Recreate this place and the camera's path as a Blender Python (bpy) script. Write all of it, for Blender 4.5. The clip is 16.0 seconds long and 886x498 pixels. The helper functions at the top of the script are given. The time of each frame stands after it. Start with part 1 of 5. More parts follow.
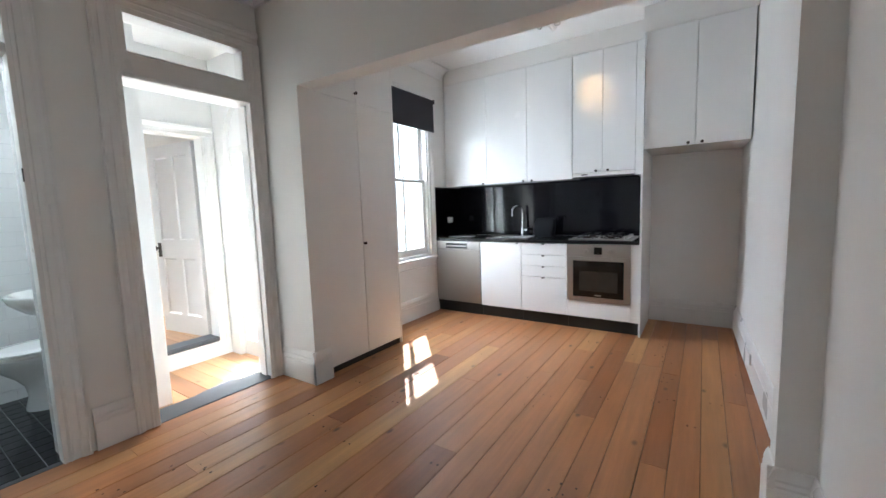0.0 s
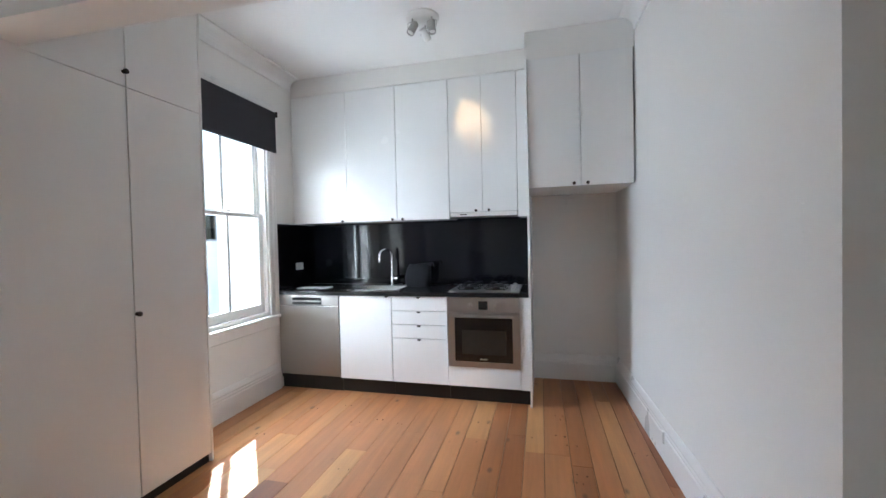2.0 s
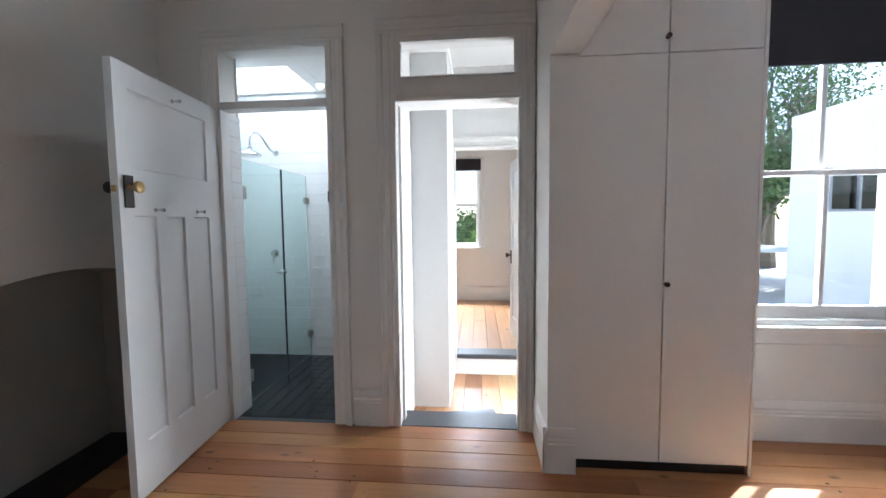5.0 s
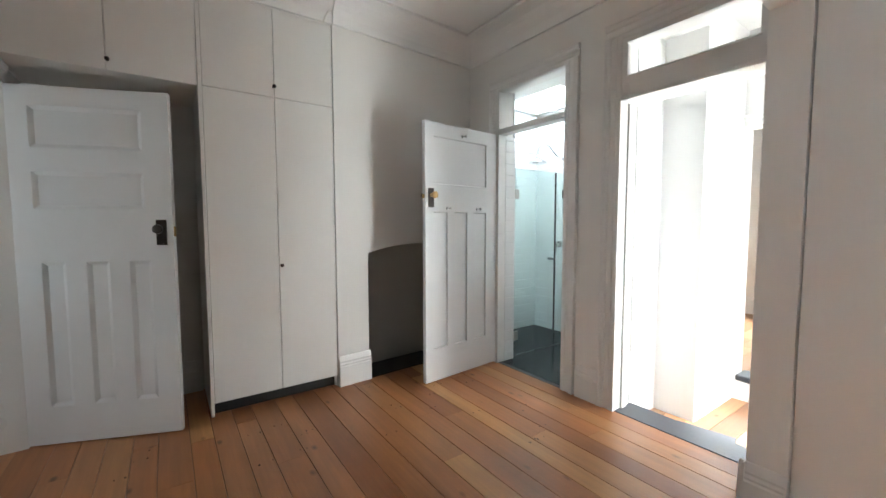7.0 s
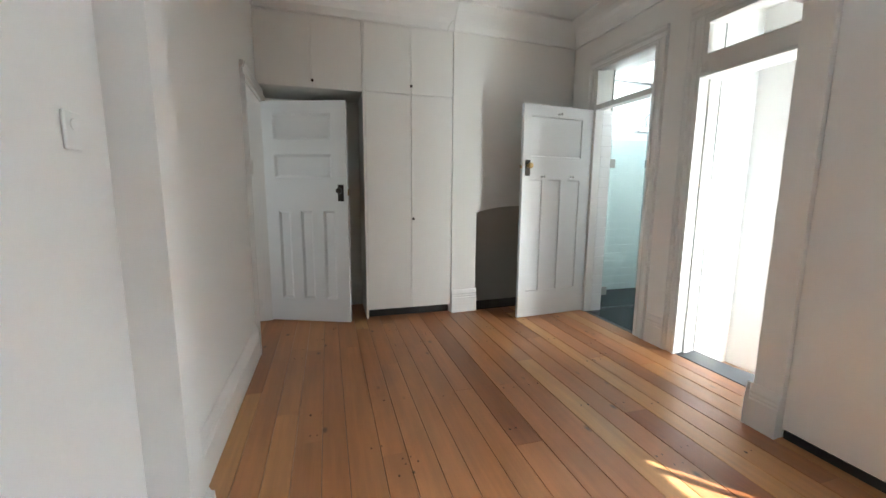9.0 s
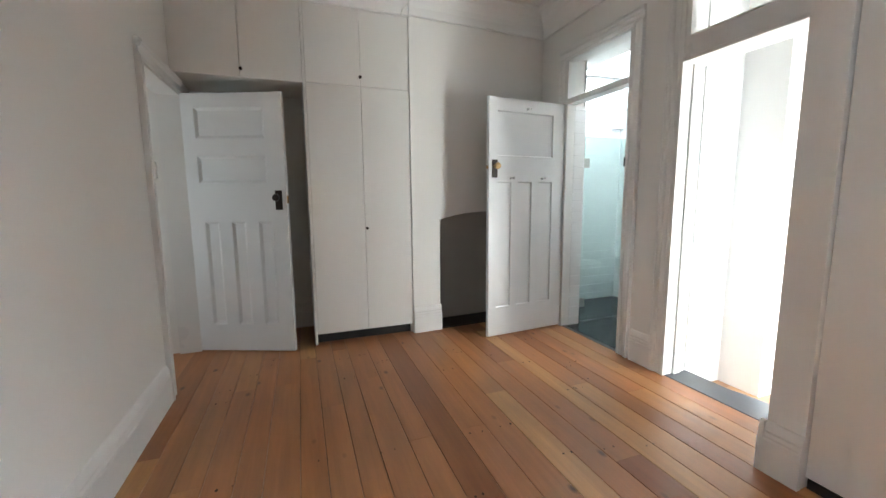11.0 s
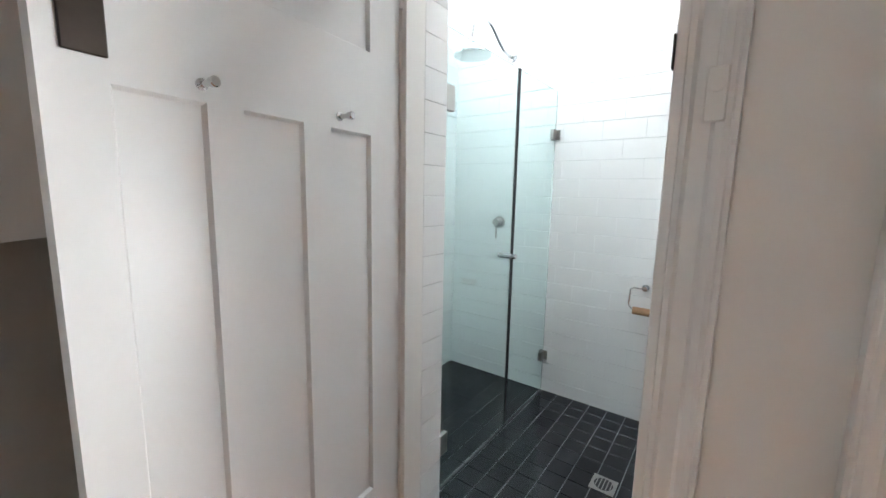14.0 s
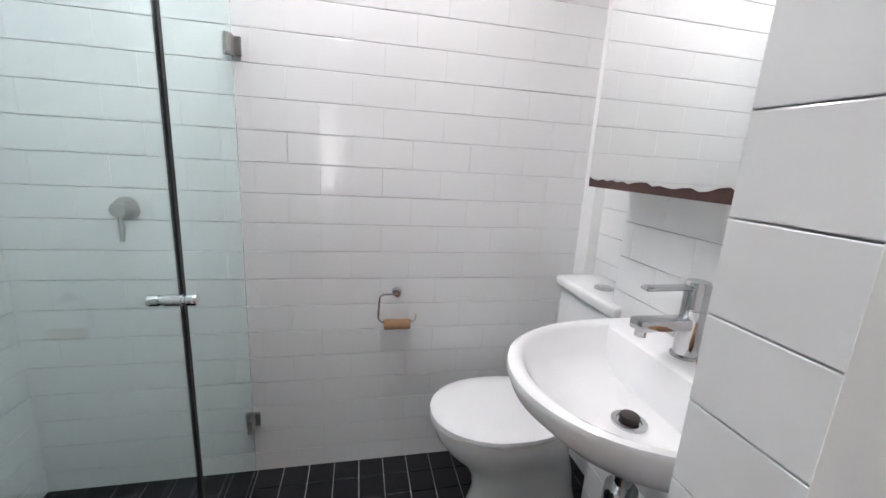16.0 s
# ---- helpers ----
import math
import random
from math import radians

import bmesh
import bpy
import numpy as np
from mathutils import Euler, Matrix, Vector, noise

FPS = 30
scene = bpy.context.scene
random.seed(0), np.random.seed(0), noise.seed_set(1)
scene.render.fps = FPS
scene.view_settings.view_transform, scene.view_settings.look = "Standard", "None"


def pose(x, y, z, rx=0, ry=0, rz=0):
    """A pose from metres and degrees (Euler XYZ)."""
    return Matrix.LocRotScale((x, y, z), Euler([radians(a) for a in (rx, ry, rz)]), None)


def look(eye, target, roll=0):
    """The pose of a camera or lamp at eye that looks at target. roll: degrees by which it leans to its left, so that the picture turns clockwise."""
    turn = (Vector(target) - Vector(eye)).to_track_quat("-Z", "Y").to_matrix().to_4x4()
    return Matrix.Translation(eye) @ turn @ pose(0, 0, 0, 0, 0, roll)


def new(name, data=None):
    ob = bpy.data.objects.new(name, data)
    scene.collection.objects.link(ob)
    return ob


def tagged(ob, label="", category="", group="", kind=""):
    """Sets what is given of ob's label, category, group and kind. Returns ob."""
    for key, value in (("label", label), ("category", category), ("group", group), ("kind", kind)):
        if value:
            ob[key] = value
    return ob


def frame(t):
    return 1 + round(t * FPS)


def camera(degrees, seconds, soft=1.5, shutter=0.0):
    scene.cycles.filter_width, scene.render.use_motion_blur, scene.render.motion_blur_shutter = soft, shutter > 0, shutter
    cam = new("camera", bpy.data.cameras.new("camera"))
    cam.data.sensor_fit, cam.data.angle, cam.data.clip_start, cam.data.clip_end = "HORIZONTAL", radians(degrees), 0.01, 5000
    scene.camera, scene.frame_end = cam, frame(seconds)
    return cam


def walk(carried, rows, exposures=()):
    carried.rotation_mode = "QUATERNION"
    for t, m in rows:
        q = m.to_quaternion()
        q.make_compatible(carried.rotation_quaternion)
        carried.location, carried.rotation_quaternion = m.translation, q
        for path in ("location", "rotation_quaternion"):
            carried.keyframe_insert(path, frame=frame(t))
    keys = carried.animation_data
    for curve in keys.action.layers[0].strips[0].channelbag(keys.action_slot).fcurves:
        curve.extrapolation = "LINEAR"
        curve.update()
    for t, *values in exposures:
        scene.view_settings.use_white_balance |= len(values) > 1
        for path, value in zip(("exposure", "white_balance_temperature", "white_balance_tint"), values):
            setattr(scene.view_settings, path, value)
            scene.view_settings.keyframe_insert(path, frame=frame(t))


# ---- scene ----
cam = camera(97.0, 16.0)
PATH = [
    (0, (0.818, 1.173, 1.275), (-0.285, 2.828, 1.068), -1.9),
    (0.5, (0.636, 1.394, 1.278), (-0.173, 3.211, 1.069), -1.1),
    (1, (0.52, 1.586, 1.291), (-0.071, 3.488, 1.111), -0.8),
    (1.5, (0.47, 1.834, 1.299), (-0.04, 3.766, 1.205), -1.0),
    (2, (0.439, 2.007, 1.341), (-0.048, 3.947, 1.3), -1.3),
    (2.5, (0.403, 2.183, 1.33), (-0.128, 4.111, 1.284), -1.0),
    (3, (0.371, 2.402, 1.333), (-0.318, 4.279, 1.282), -0.9),
    (3.5, (0.395, 2.579, 1.325), (-0.677, 4.267, 1.286), -1.1),
    (4, (0.437, 2.691, 1.354), (-1.186, 3.859, 1.303), -0.3),
    (4.5, (0.484, 2.653, 1.359), (-1.455, 3.132, 1.251), -0.7),
    (5, (0.501, 2.615, 1.326), (-1.486, 2.435, 1.194), -0.6),
    (5.2, (0.461, 2.659, 1.315), (-1.492, 2.245, 1.195), -0.3),
    (7.3, (0.524, 3.766, 1.283), (-0.45, 2.018, 1.135), -0.2),
    (7.5, (0.552, 3.902, 1.277), (-0.298, 2.1, 1.114), -0.2),
    (8, (0.621, 4.242, 1.262), (-0.031, 2.366, 1.025), -0.6),
    (8.2, (0.645, 4.358, 1.261), (0.042, 2.466, 1.001), -0.7),
    (10.3, (0.63, 4.446, 1.239), (0.087, 2.545, 0.938), 0.8),
    (10.5, (0.579, 4.371, 1.228), (0.01, 2.475, 0.942), 0.1),
    (11, (0.376, 4.029, 1.241), (-0.3, 2.164, 0.984), -0.5),
    (11.5, (0.16, 3.667, 1.225), (-0.667, 1.862, 0.983), -0.1),
    (12, (-0.037, 3.269, 1.257), (-0.955, 1.51, 1.002), 0.3),
    (12.5, (-0.283, 2.865, 1.262), (-1.268, 1.144, 1.004), 0.8),
    (13, (-0.523, 2.449, 1.258), (-1.613, 0.791, 1.011), 1.2),
    (13.5, (-0.765, 2.089, 1.243), (-2.059, 0.582, 1.003), 1.3),
    (14, (-1.019, 1.787, 1.22), (-2.614, 0.614, 0.936), 1.1),
    (14.5, (-1.227, 1.514, 1.192), (-3.085, 0.843, 0.876), 1.7),
    (15, (-1.405, 1.382, 1.205), (-3.357, 1.119, 0.852), 2.6),
    (15.5, (-1.661, 1.310, 1.26), (-3.622, 1.416, 0.889), 2.7),
    (16, (-1.832, 1.308, 1.248), (-3.733, 1.731, 0.809), 3.3),
]
EXPOSURES = [(0, 1.73, 5700, 3), (3.0, 1.72, 5520, 3), (4.0, 1.4, 5500, 4), (5, 1.43, 5580, 6), (7.5, 2.02, 6010, 2), (10.5, 2.05, 5910, 0), (11.2, 2.04, 6010, 3), (11.8, 1.88, 6060, 4), (12.5, 1.9, 6090, 6), (13.5, 2.01, 5810, 3), (14.2, 2.15, 6200, 9), (15, 2.17, 6300, 14), (16, 1.78, 6450, 18)]
walk(cam, [(t, look(eye, target, roll)) for t, eye, target, roll in PATH], EXPOSURES)


# ---- world, sun ----
world = bpy.data.worlds.new("world")
scene.world = world
world.use_nodes = True
wn = world.node_tree.nodes
sky = wn.new("ShaderNodeTexSky")
sky.sky_type, sky.sun_disc = "NISHITA", False
SUN_DIR = Vector((0.44, -0.516, -0.735))
sky.sun_elevation, sky.sun_rotation = radians(47.3), math.atan2(-SUN_DIR.x, -SUN_DIR.y)
world.node_tree.links.new(sky.outputs[0], wn["Background"].inputs[0])
wn["Background"].inputs[1].default_value = 0.12
sun = new("sun", bpy.data.lights.new("sun", "SUN"))
sun.data.energy, sun.data.angle, sun.data.color = 5.0, radians(0.5), (1.0, 0.95, 0.87)
sun.matrix_basis = look((0, 0, 0), SUN_DIR)


def window_light(name, loc, target, w, h, watts, colour):
    ob = new(name, bpy.data.lights.new(name, "AREA"))
    ob.data.shape, ob.data.size, ob.data.size_y, ob.data.energy, ob.data.color = "RECTANGLE", w, h, watts, colour
    ob.matrix_basis = look(loc, target)
    return ob


window_light("sky_light_kitchen_window", (-2.95, 4.66, 3.05), (-0.6, 4.3, 0.6), 1.7, 1.1, 72, (0.9, 0.93, 1.0))
window_light("sky_light_kitchen_window_side", (-2.25, 4.24, 1.5), (1.2, 2.7, 1.5), 0.34, 1.5, 16, (0.9, 0.93, 1.0))
window_light("sky_light_hall_door", (-2.9, 3.64, 0.85), (-0.9, 1.6, 1.55), 0.45, 1.5, 12.5, (1.0, 0.965, 0.92))
window_light("sky_light_bathroom_skylight", (-2.92, 0.675, 2.97), (-2.92, 0.676, 0), 0.56, 0.78, 3.2, (0.78, 0.92, 1.0))
window_light("sky_light_lobby_sidelight", (2.68, 0.78, 1.3), (1.0, 0.8, 1.3), 0.26, 1.3, 1.6, (1.0, 0.99, 0.97))
window_light("sky_light_bedroom_window", (-6.75, 2.29, 2.9), (-4.5, 2.3, 0.4), 1.2, 0.9, 230, (0.95, 0.98, 1.0))



# ---- materials ----
def material(name, colour, rough=0.5, metal=0.0, grain=0.0, scale=40.0, bump=0.0, vary=0.0, stretch=(1, 1, 1), spec=0.5, coat=0.0, noise_at=2.0):
    """A surface with blotches at a large scale and grain at a small one."""
    m = bpy.data.materials.new(name)
    m.use_nodes = True
    nt = m.node_tree
    n, l = nt.nodes, nt.links
    b = n["Principled BSDF"]
    b.inputs["Base Color"].default_value = (*colour, 1)
    b.inputs["Roughness"].default_value, b.inputs["Metallic"].default_value = rough, metal
    b.inputs["Specular IOR Level"].default_value = spec
    b.inputs["Coat Weight"].default_value = coat
    tc = n.new("ShaderNodeTexCoord")
    mp = n.new("ShaderNodeMapping")
    mp.inputs["Scale"].default_value = stretch
    l.new(tc.outputs["Object"], mp.inputs[0])
    fine = n.new("ShaderNodeTexNoise")
    fine.inputs["Scale"].default_value, fine.inputs["Detail"].default_value = scale, 5
    l.new(mp.outputs[0], fine.inputs["Vector"])
    big = n.new("ShaderNodeTexNoise")
    big.inputs["Scale"].default_value, big.inputs["Detail"].default_value = noise_at, 3
    l.new(mp.outputs[0], big.inputs["Vector"])
    if grain or vary:
        add = n.new("ShaderNodeMath")
        add.operation = "MULTIPLY_ADD"
        l.new(fine.outputs[0], add.inputs[0])
        add.inputs[1].default_value = grain
        mul = n.new("ShaderNodeMath")
        mul.operation = "MULTIPLY_ADD"
        l.new(big.outputs[0], mul.inputs[0])
        mul.inputs[1].default_value = vary
        mul.inputs[2].default_value = 1 - (grain + vary) / 2
        l.new(mul.outputs[0], add.inputs[2])
        mix = n.new("ShaderNodeVectorMath")
        mix.operation = "SCALE"
        mix.inputs[0].default_value = colour
        l.new(add.outputs[0], mix.inputs["Scale"])
        l.new(mix.outputs[0], b.inputs["Base Color"])
        rr = n.new("ShaderNodeMath")
        rr.operation = "MULTIPLY_ADD"
        l.new(big.outputs[0], rr.inputs[0])
        rr.inputs[1].default_value, rr.inputs[2].default_value = 0.16, rough - 0.08
        l.new(rr.outputs[0], b.inputs["Roughness"])
    if bump:
        bp = n.new("ShaderNodeBump")
        bp.inputs["Strength"].default_value, bp.inputs["Distance"].default_value = bump, 0.004
        l.new(fine.outputs[0], bp.inputs["Height"])
        l.new(bp.outputs[0], b.inputs["Normal"])
    return m


def timber(name, base, axis=1):
    """Polished boards: tone by piece, long grain, dark flecks and knots."""
    m = bpy.data.materials.new(name)
    m.use_nodes = True
    n, l = m.node_tree.nodes, m.node_tree.links
    b = n["Principled BSDF"]
    info = n.new("ShaderNodeObjectInfo")
    geo = n.new("ShaderNodeNewGeometry")
    rnd = n.new("ShaderNodeMath")
    rnd.operation = "ADD"
    l.new(info.outputs["Random"], rnd.inputs[0])
    l.new(geo.outputs["Random Per Island"], rnd.inputs[1])
    frac = n.new("ShaderNodeMath")
    frac.operation = "FRACT"
    l.new(rnd.outputs[0], frac.inputs[0])
    ramp = n.new("ShaderNodeValToRGB")
    el = ramp.color_ramp.elements
    el[0].position, el[0].color = 0.0, (base[0] * 0.62, base[1] * 0.5, base[2] * 0.42, 1)
    el[1].position, el[1].color = 1.0, (base[0] * 1.3, base[1] * 1.58, base[2] * 1.55, 1)
    e = el.new(0.22)
    e.color = (base[0] * 0.95, base[1] * 0.9, base[2] * 0.85, 1)
    e = el.new(0.75)
    e.color = (base[0] * 1.05, base[1] * 1.06, base[2] * 1.05, 1)
    l.new(frac.outputs[0], ramp.inputs[0])
    tc = n.new("ShaderNodeNewGeometry")
    shift = n.new("ShaderNodeVectorMath")
    shift.operation = "ADD"
    l.new(tc.outputs["Position"], shift.inputs[0])
    comb = n.new("ShaderNodeCombineXYZ")
    off = n.new("ShaderNodeMath")
    off.operation = "MULTIPLY"
    l.new(frac.outputs[0], off.inputs[0])
    off.inputs[1].default_value = 37.0
    l.new(off.outputs[0], comb.inputs[1 - axis])
    l.new(off.outputs[0], comb.inputs[2])
    l.new(comb.outputs[0], shift.inputs[1])
    mp = n.new("ShaderNodeMapping")
    sc = [34.0, 34.0, 34.0]
    sc[axis] = 1.6
    mp.inputs["Scale"].default_value = sc
    l.new(shift.outputs[0], mp.inputs[0])
    grain = n.new("ShaderNodeTexNoise")
    grain.inputs["Scale"].default_value, grain.inputs["Detail"].default_value, grain.inputs["Roughness"].default_value = 1.0, 8, 0.65
    l.new(mp.outputs[0], grain.inputs["Vector"])
    mp2 = n.new("ShaderNodeMapping")
    sc2 = [9.0, 9.0, 9.0]
    sc2[axis] = 1.5
    mp2.inputs["Scale"].default_value = sc2
    l.new(shift.outputs[0], mp2.inputs[0])
    blot = n.new("ShaderNodeTexNoise")
    blot.inputs["Scale"].default_value, blot.inputs["Detail"].default_value = 1.0, 4
    l.new(mp2.outputs[0], blot.inputs["Vector"])
    g1 = n.new("ShaderNodeMapRange")
    g1.inputs[1].default_value, g1.inputs[2].default_value, g1.inputs[3].default_value, g1.inputs[4].default_value = 0.3, 0.7, 0.86, 1.1
    l.new(grain.outputs[0], g1.inputs[0])
    g2 = n.new("ShaderNodeMapRange")
    g2.inputs[1].default_value, g2.inputs[2].default_value, g2.inputs[3].default_value, g2.inputs[4].default_value = 0.3, 0.7, 0.84, 1.12
    l.new(blot.outputs[0], g2.inputs[0])
    # knots and flecks
    vor = n.new("ShaderNodeTexVoronoi")
    vor.inputs["Scale"].default_value = 1.0
    mp3 = n.new("ShaderNodeMapping")
    sc3 = [5.0, 5.0, 5.0]
    sc3[axis] = 2.6
    mp3.inputs["Scale"].default_value = sc3
    l.new(shift.outputs[0], mp3.inputs[0])
    l.new(mp3.outputs[0], vor.inputs["Vector"])
    kn = n.new("ShaderNodeMapRange")
    kn.inputs[1].default_value, kn.inputs[2].default_value, kn.inputs[3].default_value, kn.inputs[4].default_value = 0.03, 0.1, 0.3, 1.0
    l.new(vor.outputs["Distance"], kn.inputs[0])
    mul = n.new("ShaderNodeMath")
    mul.operation = "MULTIPLY"
    l.new(g1.outputs[0], mul.inputs[0])
    l.new(g2.outputs[0], mul.inputs[1])
    mul2 = n.new("ShaderNodeMath")
    mul2.operation = "MULTIPLY"
    l.new(mul.outputs[0], mul2.inputs[0])
    l.new(kn.outputs[0], mul2.inputs[1])
    col = n.new("ShaderNodeVectorMath")
    col.operation = "SCALE"
    l.new(ramp.outputs[0], col.inputs[0])
    l.new(mul2.outputs[0], col.inputs["Scale"])
    l.new(col.outputs[0], b.inputs["Base Color"])
    ro = n.new("ShaderNodeMapRange")
    ro.inputs[3].default_value, ro.inputs[4].default_value = 0.26, 0.46
    l.new(blot.outputs[0], ro.inputs[0])
    l.new(ro.outputs[0], b.inputs["Roughness"])
    bp = n.new("ShaderNodeBump")
    bp.inputs["Strength"].default_value, bp.inputs["Distance"].default_value = 0.12, 0.002
    l.new(grain.outputs[0], bp.inputs["Height"])
    l.new(bp.outputs[0], b.inputs["Normal"])
    return m


def glass(name, tint=(1, 1, 1), rough=0.0):
    m = bpy.data.materials.new(name)
    m.use_nodes = True
    b = m.node_tree.nodes["Principled BSDF"]
    b.inputs["Base Color"].default_value = (*tint, 1)
    b.inputs["Roughness"].default_value, b.inputs["Transmission Weight"].default_value, b.inputs["IOR"].default_value = rough, 1.0, 1.45
    return m


def glow(name, colour, strength):
    m = bpy.data.materials.new(name)
    m.use_nodes = True
    b = m.node_tree.nodes["Principled BSDF"]
    b.inputs["Base Color"].default_value = (*colour, 1)
    b.inputs["Emission Color"].default_value, b.inputs["Emission Strength"].default_value = (*colour, 1), strength
    return m


PLASTER = material("wall_paint", (0.80, 0.785, 0.755), 0.62, grain=0.03, scale=160, bump=0.08, vary=0.05, noise_at=1.3)
# wall paint lightened for the hall, to make up for weak bounced light
HALLPAINT_LIFTED = material("hall_paint_lifted", (0.86, 0.86, 0.85), 0.6, grain=0.03, scale=160, bump=0.08, vary=0.03, noise_at=1.3)
CEILING = material("ceiling_paint", (0.85, 0.845, 0.83), 0.7, grain=0.02, scale=120, bump=0.06, vary=0.03)
TRIM = material("trim_gloss_paint", (0.78, 0.77, 0.75), 0.3, grain=0.03, scale=90, bump=0.05, vary=0.05, noise_at=3)
DOORPAINT = material("door_gloss_paint", (0.74, 0.745, 0.75), 0.32, grain=0.03, scale=70, bump=0.05, vary=0.06, noise_at=2.5)
CABINET = material("cabinet_satin_paint", (0.80, 0.785, 0.755), 0.34, grain=0.015, scale=90, bump=0.03, vary=0.02)
KITCHEN = material("kitchen_white_lacquer", (0.83, 0.83, 0.82), 0.24, grain=0.01, scale=60, bump=0.02, vary=0.02)
TIMBER = timber("polished_pine_boards", (0.385, 0.166, 0.066))
TIMBER_HALL = timber("polished_hall_boards", (0.44, 0.24, 0.12), 0)
GAP = material("board_gap_dust", (0.05, 0.03, 0.02), 0.9, grain=0.3, scale=60)
BLACK = material("black_kick_paint", (0.012, 0.012, 0.013), 0.5, grain=0.2, scale=50)
STONE = material("black_bench_stone", (0.01, 0.01, 0.011), 0.18, grain=0.3, scale=220, vary=0.1)
SPLASH = material("black_gloss_panel", (0.005, 0.005, 0.008), 0.07, grain=0.1, scale=30, vary=0.2, spec=0.32)
STEEL = material("brushed_steel", (0.42, 0.405, 0.385), 0.33, 1.0, grain=0.12, scale=30, stretch=(1, 1, 60), vary=0.05)
CHROME = material("polished_chrome", (0.6, 0.6, 0.61), 0.07, 1.0, grain=0.02, scale=20)
DARKMETAL = material("dark_bronze", (0.05, 0.04, 0.035), 0.38, 0.8, grain=0.2, scale=80)
BRASS = material("aged_brass", (0.45, 0.31, 0.14), 0.28, 1.0, grain=0.2, scale=60)
OVENGLASS = material("black_oven_glass", (0.008, 0.007, 0.006), 0.08, grain=0.1, scale=20)
BLIND = material("charcoal_blind_fabric", (0.035, 0.034, 0.042), 0.85, grain=0.2, scale=300, bump=0.15)
SLATE = material("grey_threshold_paint", (0.06, 0.065, 0.08), 0.42, grain=0.3, scale=50, bump=0.1, vary=0.3, noise_at=6)
TILE_WHITE = material("white_wall_tile", (0.82, 0.82, 0.82), 0.09, grain=0.01, scale=25, bump=0.03, vary=0.02)
TILE_BLACK = material("black_floor_tile", (0.010, 0.0105, 0.013), 0.2, grain=0.35, scale=60, bump=0.08, vary=0.3, noise_at=5)
GROUT = material("pale_grey_grout", (0.64, 0.645, 0.65), 0.9, grain=0.2, scale=120)
GROUT_DARK = material("pale_floor_grout", (0.24, 0.24, 0.245), 0.9, grain=0.2, scale=120)
CERAMIC = material("white_ceramic", (0.83, 0.83, 0.83), 0.08, grain=0.01, scale=20)
PLASTIC = material("white_plastic", (0.78, 0.77, 0.74), 0.35, grain=0.01, scale=20)
MIRROR = material("mirror_silver", (0.9, 0.91, 0.9), 0.01, 1.0)
GLASS = glass("clear_window_glass")
SHOWER_GLASS = glass("green_tinted_glass", (0.78, 0.92, 0.9))
CARD = material("brown_cardboard", (0.34, 0.19, 0.1), 0.8, grain=0.2, scale=80)
PAPER = material("white_paper", (0.8, 0.8, 0.8), 0.7, grain=0.02)
RUST = material("rusted_edge", (0.07, 0.03, 0.025), 0.7, grain=0.5, scale=90, bump=0.3)
OUTWALL = material("white_render_outside", (0.78, 0.78, 0.76), 0.8, grain=0.05, scale=30, bump=0.1, vary=0.08)
OUTPAVE = material("outside_paving", (0.42, 0.41, 0.39), 0.85, grain=0.2, scale=12, vary=0.2)
ROOFTILE = material("grey_roof_sheet", (0.25, 0.26, 0.28), 0.6, grain=0.2, scale=12)
LEAF = material("green_leaves", (0.07, 0.13, 0.03), 0.6, grain=0.6, scale=3, vary=0.4)
# lit copy of LEAF: the shrub's sunshine is put into its colour
LEAF_SUNLIT = material("sunlit_green_leaves", (0.13, 0.22, 0.04), 0.55, grain=0.5, scale=3, vary=0.4)
BARK = material("grey_bark", (0.16, 0.13, 0.1), 0.9, grain=0.4, scale=20, bump=0.3)
DARKHOLE = material("dark_interior", (0.02, 0.02, 0.022), 0.7, grain=0.1)
LAMPGLOW = glow("lamp_bulb", (1.0, 0.78, 0.5), 6.0)
DOWNGLOW = glow("downlight_lens", (1.0, 0.97, 0.9), 6.5)


# ---- building helpers ----
def box(bm, x0, x1, y0, y1, z0, z1, bevel=0.0, m=None, seg=1):
    r = bmesh.ops.create_cube(bm, size=1.0, matrix=Matrix.Translation(((x0 + x1) / 2, (y0 + y1) / 2, (z0 + z1) / 2)) @ Matrix.Diagonal((abs(x1 - x0), abs(y1 - y0), abs(z1 - z0), 1)))
    vs = r["verts"]
    if bevel:
        es = list({e for v in vs for e in v.link_edges})
        r2 = bmesh.ops.bevel(bm, geom=es, offset=bevel, segments=seg, affect="EDGES", profile=0.6)
        vs = list({v for f in r2["faces"] for v in f.verts} | {v for v in vs if v.is_valid})
    if m is not None:
        bmesh.ops.transform(bm, matrix=m, verts=[v for v in vs if v.is_valid])
    return vs


def cyl(bm, p, q, r, r2=None, n=20):
    """A capped cylinder or cone from p to q."""
    p, q = Vector(p), Vector(q)
    d = q - p
    m = Matrix.Translation((p + q) / 2) @ d.to_track_quat("Z", "Y").to_matrix().to_4x4()
    return bmesh.ops.create_cone(bm, cap_ends=True, segments=n, radius1=r, radius2=r if r2 is None else r2, depth=d.length, matrix=m)["verts"]


def ball(bm, c, r, sx=1, sy=1, sz=1, u=20, v=12):
    return bmesh.ops.create_uvsphere(bm, u_segments=u, v_segments=v, radius=r, matrix=Matrix.Translation(c) @ Matrix.Diagonal((sx, sy, sz, 1)))["verts"]


